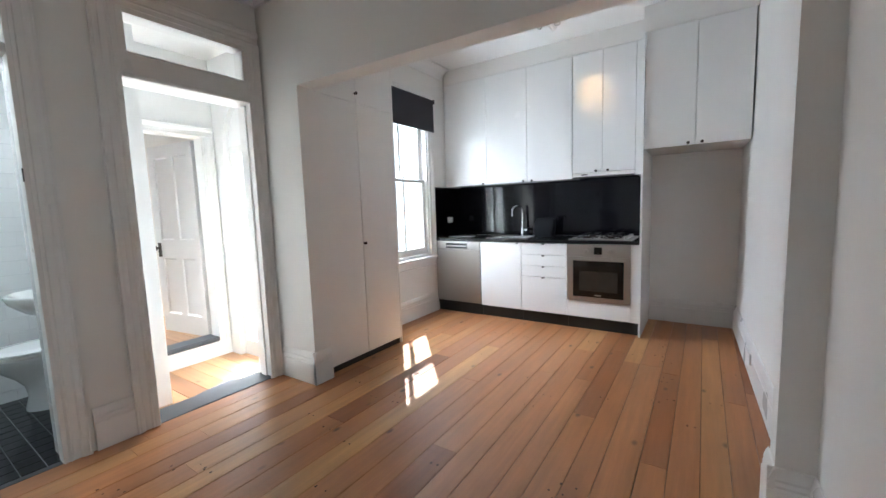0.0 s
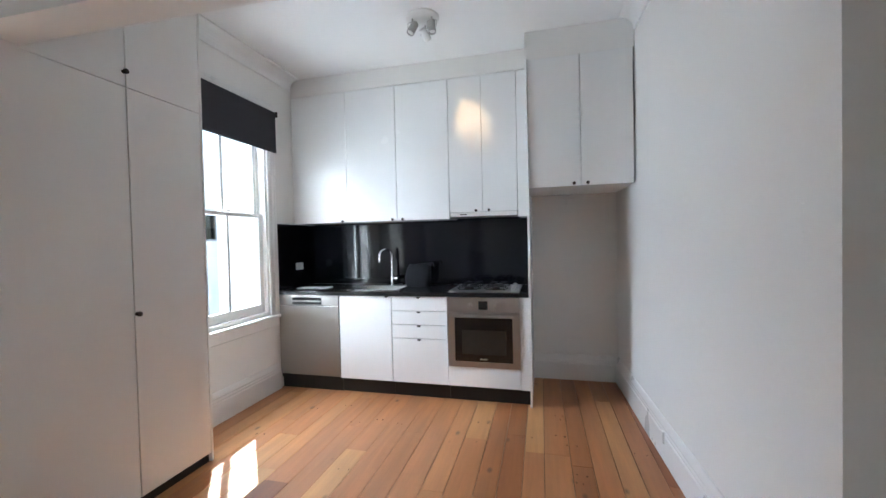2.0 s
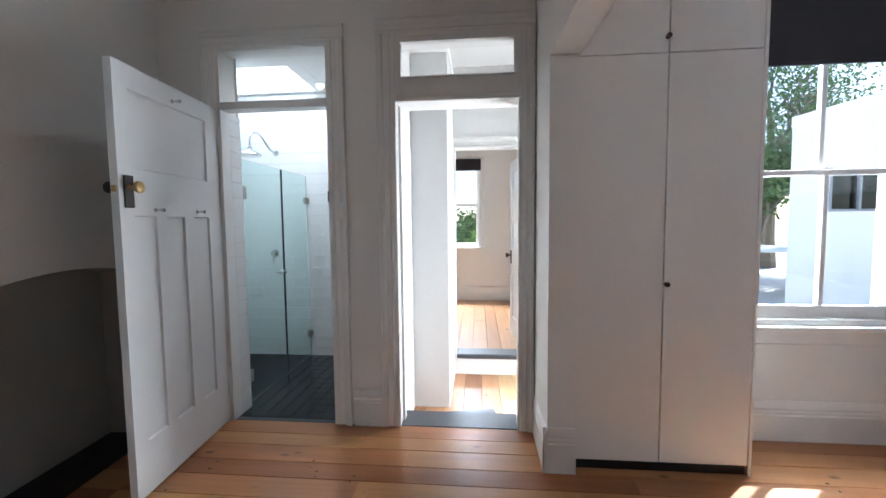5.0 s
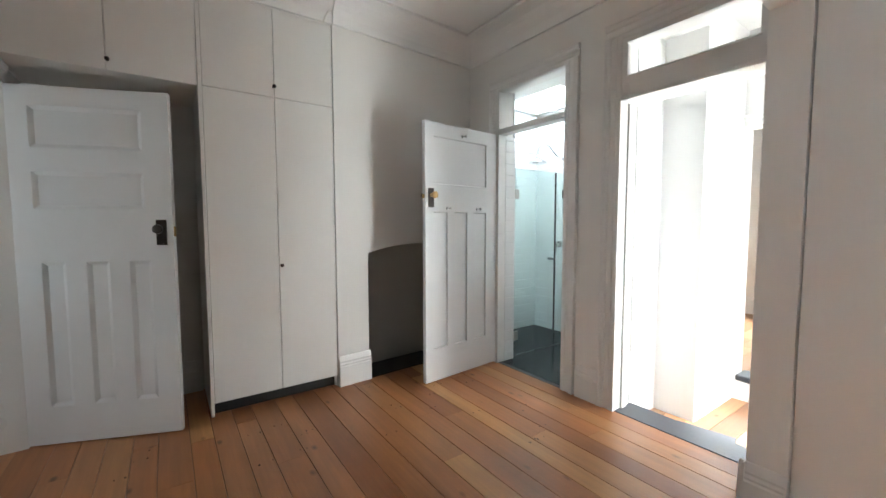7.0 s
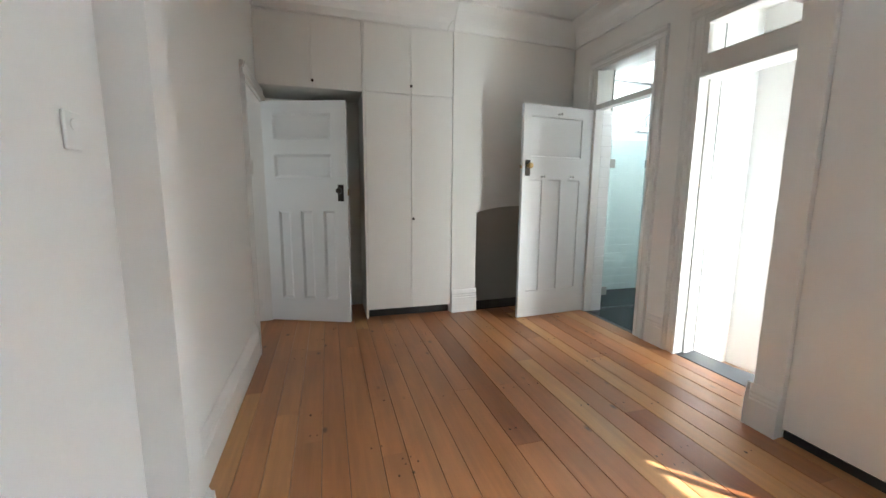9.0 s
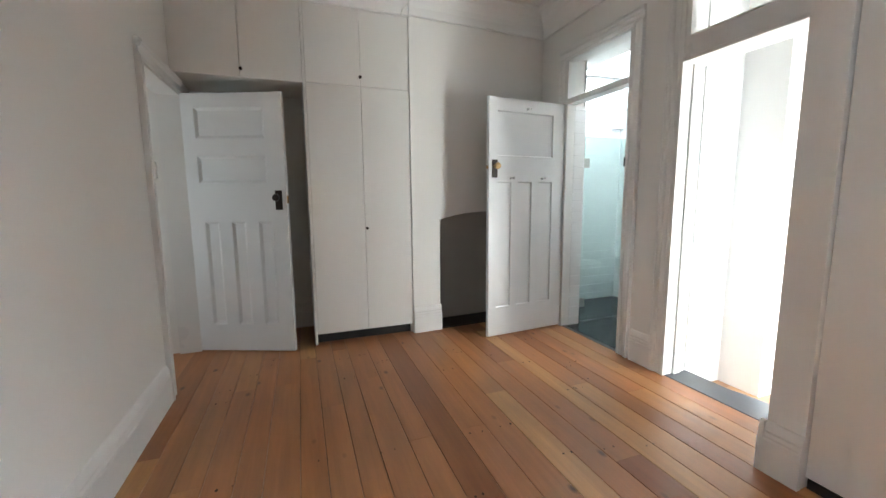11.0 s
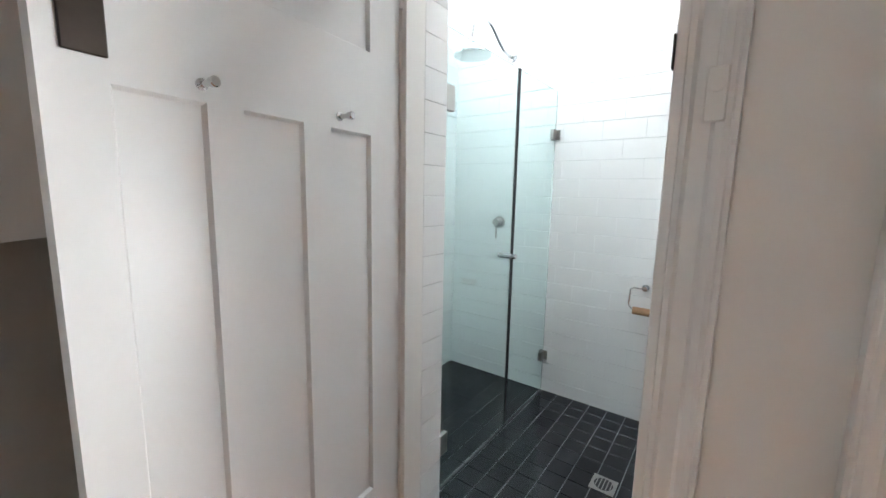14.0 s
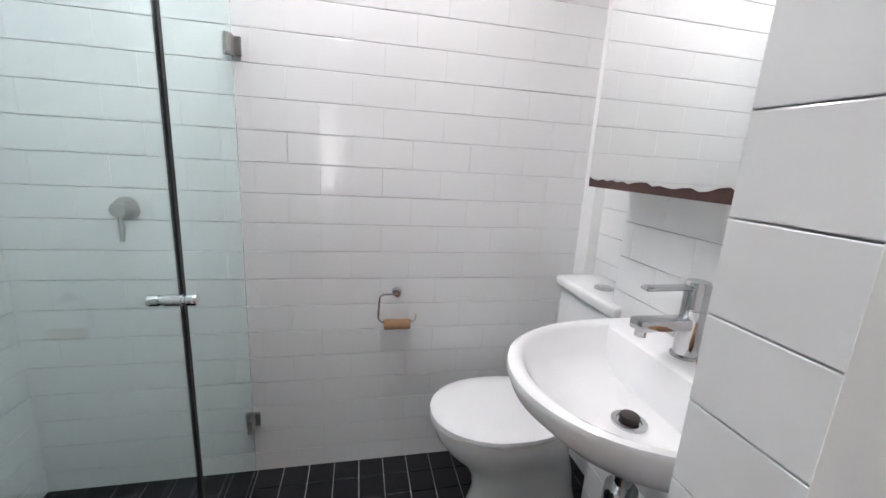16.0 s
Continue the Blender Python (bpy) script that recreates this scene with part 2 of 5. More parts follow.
def extrude(bm, outline, a, b, m):
    """A closed outline (u, v) drawn out from w=a to w=b; m maps (u, v, w) to the world."""
    lo = [bm.verts.new(m @ Vector((u, v, a))) for u, v in outline]
    hi = [bm.verts.new(m @ Vector((u, v, b))) for u, v in outline]
    k = len(outline)
    for i in range(k):
        bm.faces.new((lo[i], lo[(i + 1) % k], hi[(i + 1) % k], hi[i]))
    bm.faces.new(lo[::-1])
    bm.faces.new(hi)


def lathe(bm, profile, m=Matrix(), n=24):
    """Profile points (r, z) turned round z."""
    rings = [[bm.verts.new(m @ Vector((r * math.cos(2 * math.pi * i / n), r * math.sin(2 * math.pi * i / n), z))) for i in range(n)] for r, z in profile]
    for a, b in zip(rings, rings[1:]):
        for i in range(n):
            bm.faces.new((a[i], a[(i + 1) % n], b[(i + 1) % n], b[i]))
    bm.faces.new(rings[0][::-1])
    bm.faces.new(rings[-1])


def sweep(bm, pts, r, n=10):
    """A round bar along a line of points."""
    pts = [Vector(p) for p in pts]
    rings = []
    for i, p in enumerate(pts):
        d = (pts[min(i + 1, len(pts) - 1)] - pts[max(i - 1, 0)]).normalized()
        a = d.orthogonal().normalized() if not rings else (rings[-1][1] - d * rings[-1][1].dot(d)).normalized()
        b = d.cross(a)
        rings.append(([bm.verts.new(p + (a * math.cos(2 * math.pi * k / n) + b * math.sin(2 * math.pi * k / n)) * r) for k in range(n)], a))
    for (p, _), (q, _) in zip(rings, rings[1:]):
        for k in range(n):
            bm.faces.new((p[k], p[(k + 1) % n], q[(k + 1) % n], q[k]))
    bm.faces.new(rings[0][0][::-1])
    bm.faces.new(rings[-1][0])


def finish(bm, name, mat, smooth=False):
    bmesh.ops.recalc_face_normals(bm, faces=bm.faces)
    me = bpy.data.meshes.new(name)
    bm.to_mesh(me)
    bm.free()
    me.materials.append(mat)
    if smooth:
        me.shade_smooth()
        me.set_sharp_from_angle(angle=radians(40))
    return me


def part(name, bm, mat, parent, label="", smooth=False):
    """One mesh under a thing or a part; the mesh is drawn in the place's own metres."""
    ob = new(name, finish(bm, name, mat, smooth))
    ob.parent = parent
    ob.matrix_parent_inverse = WHERE[parent.name].inverted()
    WHERE[ob.name] = Matrix()
    return tagged(ob, label)


WHERE = {}


def thing(name, loc, label, category, group="", kind=""):
    ob = new(name)
    ob.empty_display_size = 0.05
    ob.matrix_basis = Matrix.Translation(loc)
    WHERE[ob.name] = Matrix.Translation(loc)
    return tagged(ob, label, category, group, kind)


def solid(name, bm, mat, label, category, kind="", group="", smooth=False):
    """A thing that is one mesh."""
    ob = new(name, finish(bm, name, mat, smooth))
    WHERE[ob.name] = Matrix()
    return tagged(ob, label, category, group, kind)


def structure(name, bm, mat, label, category, smooth=False):
    return solid(name, bm, mat, label, category, "structure", smooth=smooth)


def rect(b, *args, **kw):
    bm = bmesh.new()
    box(bm, *b, **kw)
    return bm


def wall_boxes(bm, a0, a1, b0, b1, z0, z1, holes, axis, m=None):
    """A wall along an axis ('x' or 'y') from a0 to a1, from b0 to b1 through its thickness, with holes (a, a, z, z) cut clean through."""
    cuts = sorted({a0, a1, *(h[0] for h in holes), *(h[1] for h in holes)})
    for s, e in zip(cuts, cuts[1:]):
        gaps = sorted((h[2], h[3]) for h in holes if h[0] < (s + e) / 2 < h[1])
        z = z0
        for g0, g1 in gaps + [(z1, z1)]:
            if g0 > z + 1e-4:
                box(bm, *((s, e, b0, b1) if axis == "x" else (b0, b1, s, e)), z, g0, m=m)
            z = max(z, g1)


def basis(o, u, v, w):
    return Matrix((( u[0], v[0], w[0], o[0]), (u[1], v[1], w[1], o[1]), (u[2], v[2], w[2], o[2]), (0, 0, 0, 1)))


SKIRT = [(0, 0), (0.024, 0), (0.024, 0.155), (0.019, 0.163), (0.021, 0.175), (0.017, 0.188), (0.019, 0.2), (0.012, 0.222), (0.006, 0.236), (0, 0.24)]


def skirting(p, q, out, outline=SKIRT):
    """A moulded skirting board along the floor from p to q, standing out from its wall."""
    p, q, out = Vector((*p, 0)), Vector((*q, 0)), Vector((*out, 0)).normalized()
    d = q - p
    bm = bmesh.new()
    extrude(bm, outline, 0, d.length, basis(p, out, (0, 0, 1), d.normalized()))
    return structure("baseboard", bm, TRIM, "white gloss painted moulded timber skirting board along the wall", "skirting board")


ARCH = [(0, 0), (0, 0.016), (0.012, 0.02), (0.02, 0.014), (0.05, 0.014), (0.058, 0.022), (0.072, 0.027), (0.082, 0.026), (0.086, 0.03), (0.094, 0.03), (0.096, 0)]


# ---- the plan ----
WEST, WBACK = -1.96, -2.15          # west wall, room face and bathroom face
NORTH = 5.89
ESLOPE = -0.0015                    # the party wall, straight in the south room
NSLOPE = -0.0285                    # and leaning a little in the kitchen


def east(y):
    return 1.2 + ESLOPE * (y - 1.27)


def east_kitchen(y):
    return 1.19 + NSLOPE * (y - 3.1)


EDIR = Vector((ESLOPE, 1, 0)).normalized()
EOUT = Vector((-1, ESLOPE, 0)).normalized()
KDIR = Vector((NSLOPE, 1, 0)).normalized()
KOUT = Vector((-1, NSLOPE, 0)).normalized()
KMAT = basis((east_kitchen(0), 0, 0), KDIR, (0, 0, 1), -KOUT)
EMAT = basis((east(0), 0, 0), EDIR, (0, 0, 1), -EOUT)   # u along, v up, w into the wall
CEIL = 2.97
SOFFIT = 2.155
HALL_Z = -0.13


def beam_y(x):
    return 2.975 + 0.028 * (x + 1.55)


def sheared(x0, x1, ya, yb, z0, z1):
    """A block whose two long faces follow the beam's slant."""
    bm = bmesh.new()
    extrude(bm, [(x0, beam_y(x0) + ya), (x1, beam_y(x1) + ya), (x1, beam_y(x1) + yb), (x0, beam_y(x0) + yb)], z0, z1, Matrix())
    return bm


# west wall
bm = bmesh.new()
wall_boxes(bm, -0.5, 6.04, WBACK, WEST, -0.3, 3.3, [(0.935, 1.685, -0.3, 2.47), (2.08, 2.905, -0.3, 2.49), (4.20, 5.08, 0.70, 2.52)], "y")
structure("wall_west", bm, PLASTER, "warm white painted plaster wall with two doorways and a window", "wall")
structure("wall_north", rect((WEST, 1.4, NORTH, NORTH + 0.15, -0.2, 3.3)), PLASTER, "warm white painted plaster wall behind the kitchen", "wall")
bm = bmesh.new()
for y0, y1, z0, z1 in [(-0.5, 0.40, -0.1, 3.3), (0.40, 1.185, 2.06, 3.3), (1.185, 3.1, -0.1, 3.3)]:
    extrude(bm, [(y0, z0), (y1, z0), (y1, z1), (y0, z1)], 0, 0.14, EMAT)
extrude(bm, [(3.1, -0.1), (6.1, -0.1), (6.1, 3.3), (3.1, 3.3)], 0, 0.16, KMAT)
structure("wall_east", bm, PLASTER, "warm white painted plaster party wall with a doorway", "wall")
structure("wall_south", rect((-0.56, 1.6, -0.1, 0.05, -0.1, 3.3)), PLASTER, "warm white painted plaster wall behind the wardrobe", "wall")
# chimney breast with an arched recess
bm = bmesh.new()
arch = [(0.0, 3.3), (-1.395, 3.3), (-1.395, 0), (-1.19, 0), (-1.19, 1.04)]
for i in range(0, 15):
    x = -1.19 + i / 14 * 0.921
    arch.append((x, 1.045 + 0.065 * (1 - ((x + 0.7295) / 0.4605) ** 2)))
arch += [(-0.269, 0), (0.0, 0)]
BREAST = basis((-0.565, 0.62, 0), Vector((1, 0.06, 0)).normalized(), (0, 0, 1), Vector((0.06, -1, 0)).normalized())
extrude(bm, arch, 0.0, 0.3, BREAST)
box(bm, -1.395, 0.0, 0, 3.3, 0.3, 0.45, m=BREAST)
box(bm, -0.57, -0.55, 0.05, 0.58, 0, 3.3)
structure("chimney_breast", bm, PLASTER, "white painted chimney breast with a shallow arched fireplace recess", "chimney breast")
# recess faces in an even taupe, darker than the breast around them
LINING = material("taupe_recess", (0.46, 0.44, 0.405), 0.7, grain=0.08, scale=60, bump=0.1, vary=0.12, noise_at=3)
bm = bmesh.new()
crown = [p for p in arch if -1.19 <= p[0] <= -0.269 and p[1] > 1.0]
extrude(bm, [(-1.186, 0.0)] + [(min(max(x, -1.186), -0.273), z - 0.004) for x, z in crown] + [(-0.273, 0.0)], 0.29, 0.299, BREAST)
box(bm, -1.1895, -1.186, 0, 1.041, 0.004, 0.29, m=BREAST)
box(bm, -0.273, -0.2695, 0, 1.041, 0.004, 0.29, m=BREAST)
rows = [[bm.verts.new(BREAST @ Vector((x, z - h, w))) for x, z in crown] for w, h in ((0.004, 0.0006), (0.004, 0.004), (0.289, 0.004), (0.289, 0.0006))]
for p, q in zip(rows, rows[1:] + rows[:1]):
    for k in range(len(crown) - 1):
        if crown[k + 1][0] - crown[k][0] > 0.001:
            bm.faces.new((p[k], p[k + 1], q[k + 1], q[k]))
structure("recess_lining", bm, LINING, "dull taupe lining of the arched fireplace recess", "fireplace recess")
bm = bmesh.new()
box(bm, -1.19, -0.269, -0.02, 0.008, -0.003, 0.3, m=BREAST)
structure("hearth", bm, BLACK, "black painted hearth in the fireplace recess", "hearth")
# ceilings and the beam
structure("ceiling", rect((-2.15, 1.4, -0.1, 6.0, CEIL, CEIL + 0.1)), CEILING, "white painted plaster ceiling over both rooms", "ceiling")
structure("beam", sheared(WEST + 0.001, 1.35, 0, 0.15, SOFFIT, CEIL - 0.001), PLASTER, "white painted beam over the wide opening between the rooms", "beam")
structure("pier_west", sheared(WEST + 0.001, -1.553, 0, 0.14, -0.02, SOFFIT), PLASTER, "white painted wall nib beside the tall cupboard", "pier")
structure("pier_east", sheared(1.076, 1.3, 0, 0.125, -0.02, SOFFIT), PLASTER, "white painted wall nib at the wide opening", "pier")
# sub floor
structure("floor", rect((-2.0, 1.4, -0.1, 6.0, -0.08, -0.019)), GAP, "polished timber floorboards over a dark sub floor", "floor")
FLOOR = bpy.data.objects["floor"]

# cornices: a cove and two fillets
COVE = [(0, 0), (0.012, 0), (0.014, 0.014)] + [(0.014 + 0.085 * (1 - math.cos(a * math.pi / 12)), 0.014 + 0.085 * math.sin(a * math.pi / 12)) for a in range(1, 7)] + [(0.112, 0.102), (0.112, 0.115), (0, 0.115)]


def cornice(p, q, out, top, k=1.0):
    p, q, out = Vector((*p, top - 0.116 * k)), Vector((*q, top - 0.116 * k)), Vector((*out, 0)).normalized()
    d = q - p
    bm = bmesh.new()
    extrude(bm, [(u * k, v * k) for u, v in COVE], 0, d.length, basis(p, out, (0, 0, 1), d.normalized()))
    structure("cornice", bm, CEILING, "white painted plaster cove cornice under the ceiling", "cornice")


cornice((WEST, 4.01), (WEST, 5.44), (1, 0), CEIL)
cornice((WEST, 0.55), (WEST, 2.97), (1, 0), CEIL, 1.75)
cornice((-1.95, 0.54), (-0.565, 0.62), (0, 1), CEIL, 1.75)
cornice((east(0.65), 0.65), (east(2.99), 2.99), EOUT.xy, CEIL, 1.75)
cornice((east_kitchen(3.2), 3.2), (east_kitchen(5.17), 5.17), KOUT.xy, CEIL)
cornice((-1.95, beam_y(-1.95)), (1.17, beam_y(1.17)), (0, -1), CEIL, 1.75)

# skirtings
skirting((WEST, 4.01), (WEST, 5.17), (1, 0))
skirting((WEST, 1.80), (WEST, 1.985), (1, 0))
skirting((0.353, NORTH), (east_kitchen(NORTH), NORTH), (0, -1))
skirting((east(1.29), 1.29), (east(3.04), 3.04), EOUT.xy)
skirting((east_kitchen(3.18), 3.18), (east_kitchen(NORTH), NORTH), KOUT.xy)
skirting((WEST, 2.975), (-1.529, 2.975), (0, -1))
skirting((-1.553, 2.951), (-1.553, 3.118), (1, 0))
skirting((1.052, 3.046), (1.197, 3.05), (0, -1))
skirting((1.076, 3.024), (1.076, 3.196), (-1, 0))
skirting((-0.843, 0.603), (-0.567, 0.62), (-0.06, 1))
skirting((0.315, 0.052), (1.2, 0.052), (0, 1))


# ---- door and window surrounds ----
def casing(name, y0, y1, z1, z0=0.0, x=WEST, label="white gloss painted moulded architrave round the doorway"):
    """Moulded uprights and head round an opening of the west wall."""
    bm = bmesh.new()
    extrude(bm, ARCH, z0, z1, basis((x, y0, 0), (0, -1, 0), (1, 0, 0), (0, 0, 1)))
    extrude(bm, ARCH, z0, z1, basis((x, y1, 0), (0, 1, 0), (1, 0, 0), (0, 0, 1)))
    extrude(bm, ARCH, y0 - 0.096, y1 + 0.096, basis((x, 0, z1), (0, 0, 1), (1, 0, 0), (0, 1, 0)))
    return structure(name, bm, TRIM, label, "architrave")


def jambs(name, y0, y1, z1, x0, x1, bars=(), t=0.022, x_far=-9.0, label="white gloss painted timber door frame"):
    bm = bmesh.new()
    box(bm, x0, x1, y0, y0 + t, -0.002, z1, bevel=0.002)
    box(bm, max(x0, x_far), x1, y1 - t, y1, -0.002, z1, bevel=0.002)
    box(bm, x0, x1, y0 + t, y1 - t, z1 - t, z1, bevel=0.002)
    for za, zb in bars:
        box(bm, x0 - 0.002, x1 + 0.004, y0 + t, y1 - t, za, zb, bevel=0.004)
    return structure(name, bm, TRIM, label, "door frame")


casing("architrave", 0.935, 1.685, 2.47)
casing("architrave", 2.08, 2.86, 2.49)
jambs("door_frame_1", 0.935, 1.685, 2.47, -2.035, -1.945, [(2.07, 2.118)], x_far=-2.029)
jambs("door_frame_2", 2.08, 2.905, 2.49, -2.14, -1.94, [(2.075, 2.10)], t=0.026)
bm = bmesh.new()
for y0, y1 in ((2.106, 2.12), (2.866, 2.88)):
    box(bm, -2.09, -2.03, y0, y1, 0, 2.074, bevel=0.002)
structure("door_stop", bm, TRIM, "white painted timber stop bead in the doorway", "door frame")
structure("latch_keeper", rect((-1.953, -1.936, 1.6595, 1.6632, 1.47, 1.535), bevel=0.001), DARKMETAL, "dark metal latch keeper let into the bathroom door frame", "latch keeper")
bm = bmesh.new()
box(bm, -1.972, -1.957, 1.988, 2.03, 0.88, 0.97, bevel=0.004)
structure("patched_architrave", bm, TRIM, "paint-filled patch where a latch keeper was let in", "architrave")


def transom(name, y0, y1, z0, z1, gy0, gy1, gz0, gz1, x):
    ob = thing(name, (x, y0, z0), "white painted fixed fanlight over the doorway with clear glass", "fanlight", kind="structure")
    bm = bmesh.new()
    wall_boxes(bm, y0, y1, x - 0.02, x + 0.02, z0, z1, [(gy0, gy1, gz0, gz1)], "y")
    part("window_frame", bm, TRIM, ob)
    bm = bmesh.new()
    for a, b, c, d in ((gy0 - 0.006, gy1 + 0.006, gz1, gz1 + 0.008), (gy0 - 0.006, gy1 + 0.006, gz0 - 0.008, gz0)):
        box(bm, x + 0.018, x + 0.028, a, b, c, d)
    part("glazing_bead", bm, TRIM, ob)
    pane = part("pane", rect((x - 0.003, x + 0.003, gy0 - 0.005, gy1 + 0.005, gz0 - 0.005, gz1 + 0.005)), GLASS, ob)
    pane.visible_shadow = False
    return ob


transom("fanlight_1", 0.957, 1.663, 2.118, 2.448, 0.9575, 1.6625, 2.122, 2.444, -1.99)
transom("fanlight_2", 2.106, 2.879, 2.10, 2.464, 2.142, 2.833, 2.226, 2.432, -1.965)
# thresholds
bm = bmesh.new()
box(bm, -2.17, -1.955, 2.09, 2.9, -0.03, 0.004, bevel=0.006)
structure("threshold", bm, SLATE, "dark grey painted timber threshold, worn and uneven", "threshold")

bm = bmesh.new()
extrude(bm, [(-2.174, 2.37), (-2.174, 2.735), (-2.25, 2.72), (-2.2, 2.45)], -0.05, -0.006, Matrix())
structure("threshold_packer", bm, SLATE, "splintered dark grey board behind the threshold", "threshold")

# kitchen sash window
win = thing("window_1", (WEST, 4.64, 0.7), "white painted double-hung sash window, closed, with two panes in each sash", "window", kind="structure")
bm = bmesh.new()
for y0, y1, z0, z1 in ((4.20, 4.235, 0.70, 2.52), (5.045, 5.08, 0.70, 2.52), (4.235, 5.045, 2.48, 2.52), (4.235, 5.045, 0.70, 0.735)):
    box(bm, -2.148, -1.962, y0, y1, z0, z1, bevel=0.003)
for y0, y1 in ((4.235, 4.255), (5.025, 5.045)):
    box(bm, -2.05, -2.035, y0, y1, 0.735, 2.48)
part("window_frame", bm, TRIM, win)


def sash(x, z0, z1, top, bottom):
    bm = bmesh.new()
    for y0, y1, a, b in ((4.237, 4.285, z0, z1), (4.995, 5.043, z0, z1), (4.285, 4.995, z0, z0 + bottom), (4.285, 4.995, z1 - top, z1), (4.625, 4.655, z0 + bottom, z1 - top)):
        box(bm, x - 0.018, x + 0.018, y0, y1, a, b, bevel=0.003)
    s = part("sash", bm, TRIM, win)
    for y0, y1 in ((4.283, 4.63), (4.65, 4.997)):
        p = part("pane", rect((x - 0.002, x + 0.002, y0, y1, z0 + bottom - 0.004, z1 - top + 0.004)), GLASS, s)
        p.visible_shadow = False
    return s


sash(-2.015, 0.737, 1.615, 0.032, 0.075)
sash(-2.06, 1.585, 2.478, 0.05, 0.032)
bm = bmesh.new()
box(bm, -1.99, -1.975, 4.60, 4.66, 1.616, 1.63, bevel=0.004)
cyl(bm, (-1.985, 4.63, 1.63), (-1.985, 4.63, 1.645), 0.008)
part("sash_lock", bm, PLASTIC, win)
bm = bmesh.new()
box(bm, -1.975, -1.915, 4.10, 5.165, 0.672, 0.70, bevel=0.008, seg=2)
box(bm, -1.962, -1.938, 4.12, 5.15, 0.59, 0.672, bevel=0.006)
part("window_sill", bm, TRIM, win)
bm = bmesh.new()
box(bm, -2.14, -1.975, 4.235, 5.045, 0.715, 0.737)
part("inner_sill", bm, TRIM, win)
casing("window_casing", 4.20, 5.065, 2.52, 0.70, label="white gloss painted moulded architrave round the window")
# roller blind
bl = thing("roller_blind", (-1.905, 4.64, 2.5), "charcoal fabric roller blind drawn a little way down over the window", "blind")
part("fabric", rect((-1.901, -1.898, 4.11, 5.135, 2.185, 2.53)), BLIND, bl)
bm = bmesh.new()
cyl(bm, (-1.915, 4.105, 2.535), (-1.915, 5.16, 2.535), 0.017)
part("tube", bm, BLIND, bl, smooth=True)
part("bottom_bar", rect((-1.906, -1.893, 4.11, 5.135, 2.175, 2.2), bevel=0.004), BLIND, bl)
for y in (4.10, 5.162):
    part("bracket", rect((-1.93, -1.895, y - 0.004, y + 0.004, 2.51, 2.56), bevel=0.002), DARKMETAL, bl)


# ---- tall cupboard ----
def knob(parent, p, out, r=0.011, mat=None):
    """A small turned knob at p that stands out along out."""
    bm = bmesh.new()
    m = Matrix.Translation(p) @ Vector(out).to_track_quat("Z", "Y").to_matrix().to_4x4()
    lathe(bm, [(r * 0.75, 0), (r * 0.4, 0.004), (r * 0.4, 0.012), (r, 0.017), (r * 0.95, 0.025), (r * 0.5, 0.028)], m, 14)
    return part("knob", bm, mat or DARKMETAL, parent, "small dark bronze knob", smooth=True)


def panel_door(name, parent, b, mat, bevel=0.0022):
    return part(name, rect(b, bevel=bevel), mat, parent)


cup = thing("tall_cupboard", (-1.77, 3.55, 0), "tall white painted cupboard with four doors, standing floor to ceiling, closed", "cupboard")
bm = bmesh.new()
box(bm, -1.958, -1.60, 3.117, 4.0, 0.045, 2.968, bevel=0.001)
part("body", bm, CABINET, cup)
part("kickboard", rect((-1.95, -1.594, 3.12, 3.99, 0.0, 0.044)), BLACK, cup, "black recessed kickboard")
part("side_panel", rect((-1.958, -1.578, 3.997, 4.013, 0.0, 2.968), bevel=0.001), CABINET, cup)
for nm, y0, y1, z0, z1, ky, kz in (("door", 3.119, 3.553, 0.056, 2.150, 0, 0), ("door", 3.557, 3.994, 0.056, 2.150, 3.566, 1.003), ("upper_door", 3.119, 3.553, 2.154, 2.964, 3.544, 2.225), ("upper_door", 3.557, 3.994, 2.154, 2.964, 0, 0)):
    d = panel_door(nm, cup, (-1.598, -1.578, y0, y1, z0, z1), CABINET)
    if ky:
        knob(d, (-1.578, ky, kz), (1, 0, 0), 0.013)

# ---- kitchen units ----
FY = 5.172


def bar_handle(parent, x, z, y=FY, w=0.016):
    bm = bmesh.new()
    box(bm, x - w, x + w, y - 0.016, y, z - 0.003, z + 0.003, bevel=0.0015)
    box(bm, x - w * 0.8, x + w * 0.8, y - 0.018, y - 0.013, z - 0.009, z + 0.003, bevel=0.0015)
    return part("handle", bm, DARKMETAL, parent, "small dark metal finger pull")


def unit(name, x0, x1, label):
    u = thing(name, ((x0 + x1) / 2, 5.5, 0), label, "kitchen cabinet")
    part("body", rect((x0 + 0.001, x1 - 0.001, FY + 0.02, 5.80, 0.13, 0.878)), KITCHEN, u)
    part("kickboard", rect((x0, x1, 5.225, 5.24, 0.0, 0.13)), BLACK, u, "black kickboard")
    return u


# dishwasher
dw = thing("dishwasher", (-1.64, 5.5, 0), "brushed stainless steel dishwasher under the black benchtop, closed", "dishwasher")
part("body", rect((-1.948, -1.332, FY + 0.02, 5.78, 0.1, 0.876)), DARKHOLE, dw)
part("door", rect((-1.945, -1.332, FY - 0.004, FY + 0.018, 0.14, 0.775), bevel=0.003), STEEL, dw)
cp = part("control_panel", rect((-1.945, -1.332, FY - 0.004, FY + 0.018, 0.779, 0.874), bevel=0.003), STEEL, dw)
part("handle_recess", rect((-1.80, -1.50, FY - 0.007, FY - 0.002, 0.79, 0.852), bevel=0.002), BLACK, cp, "black recessed grip")
bm = bmesh.new()
box(bm, -1.795, -1.505, FY - 0.012, FY - 0.006, 0.812, 0.826, bevel=0.002)
part("grip", bm, STEEL, cp)
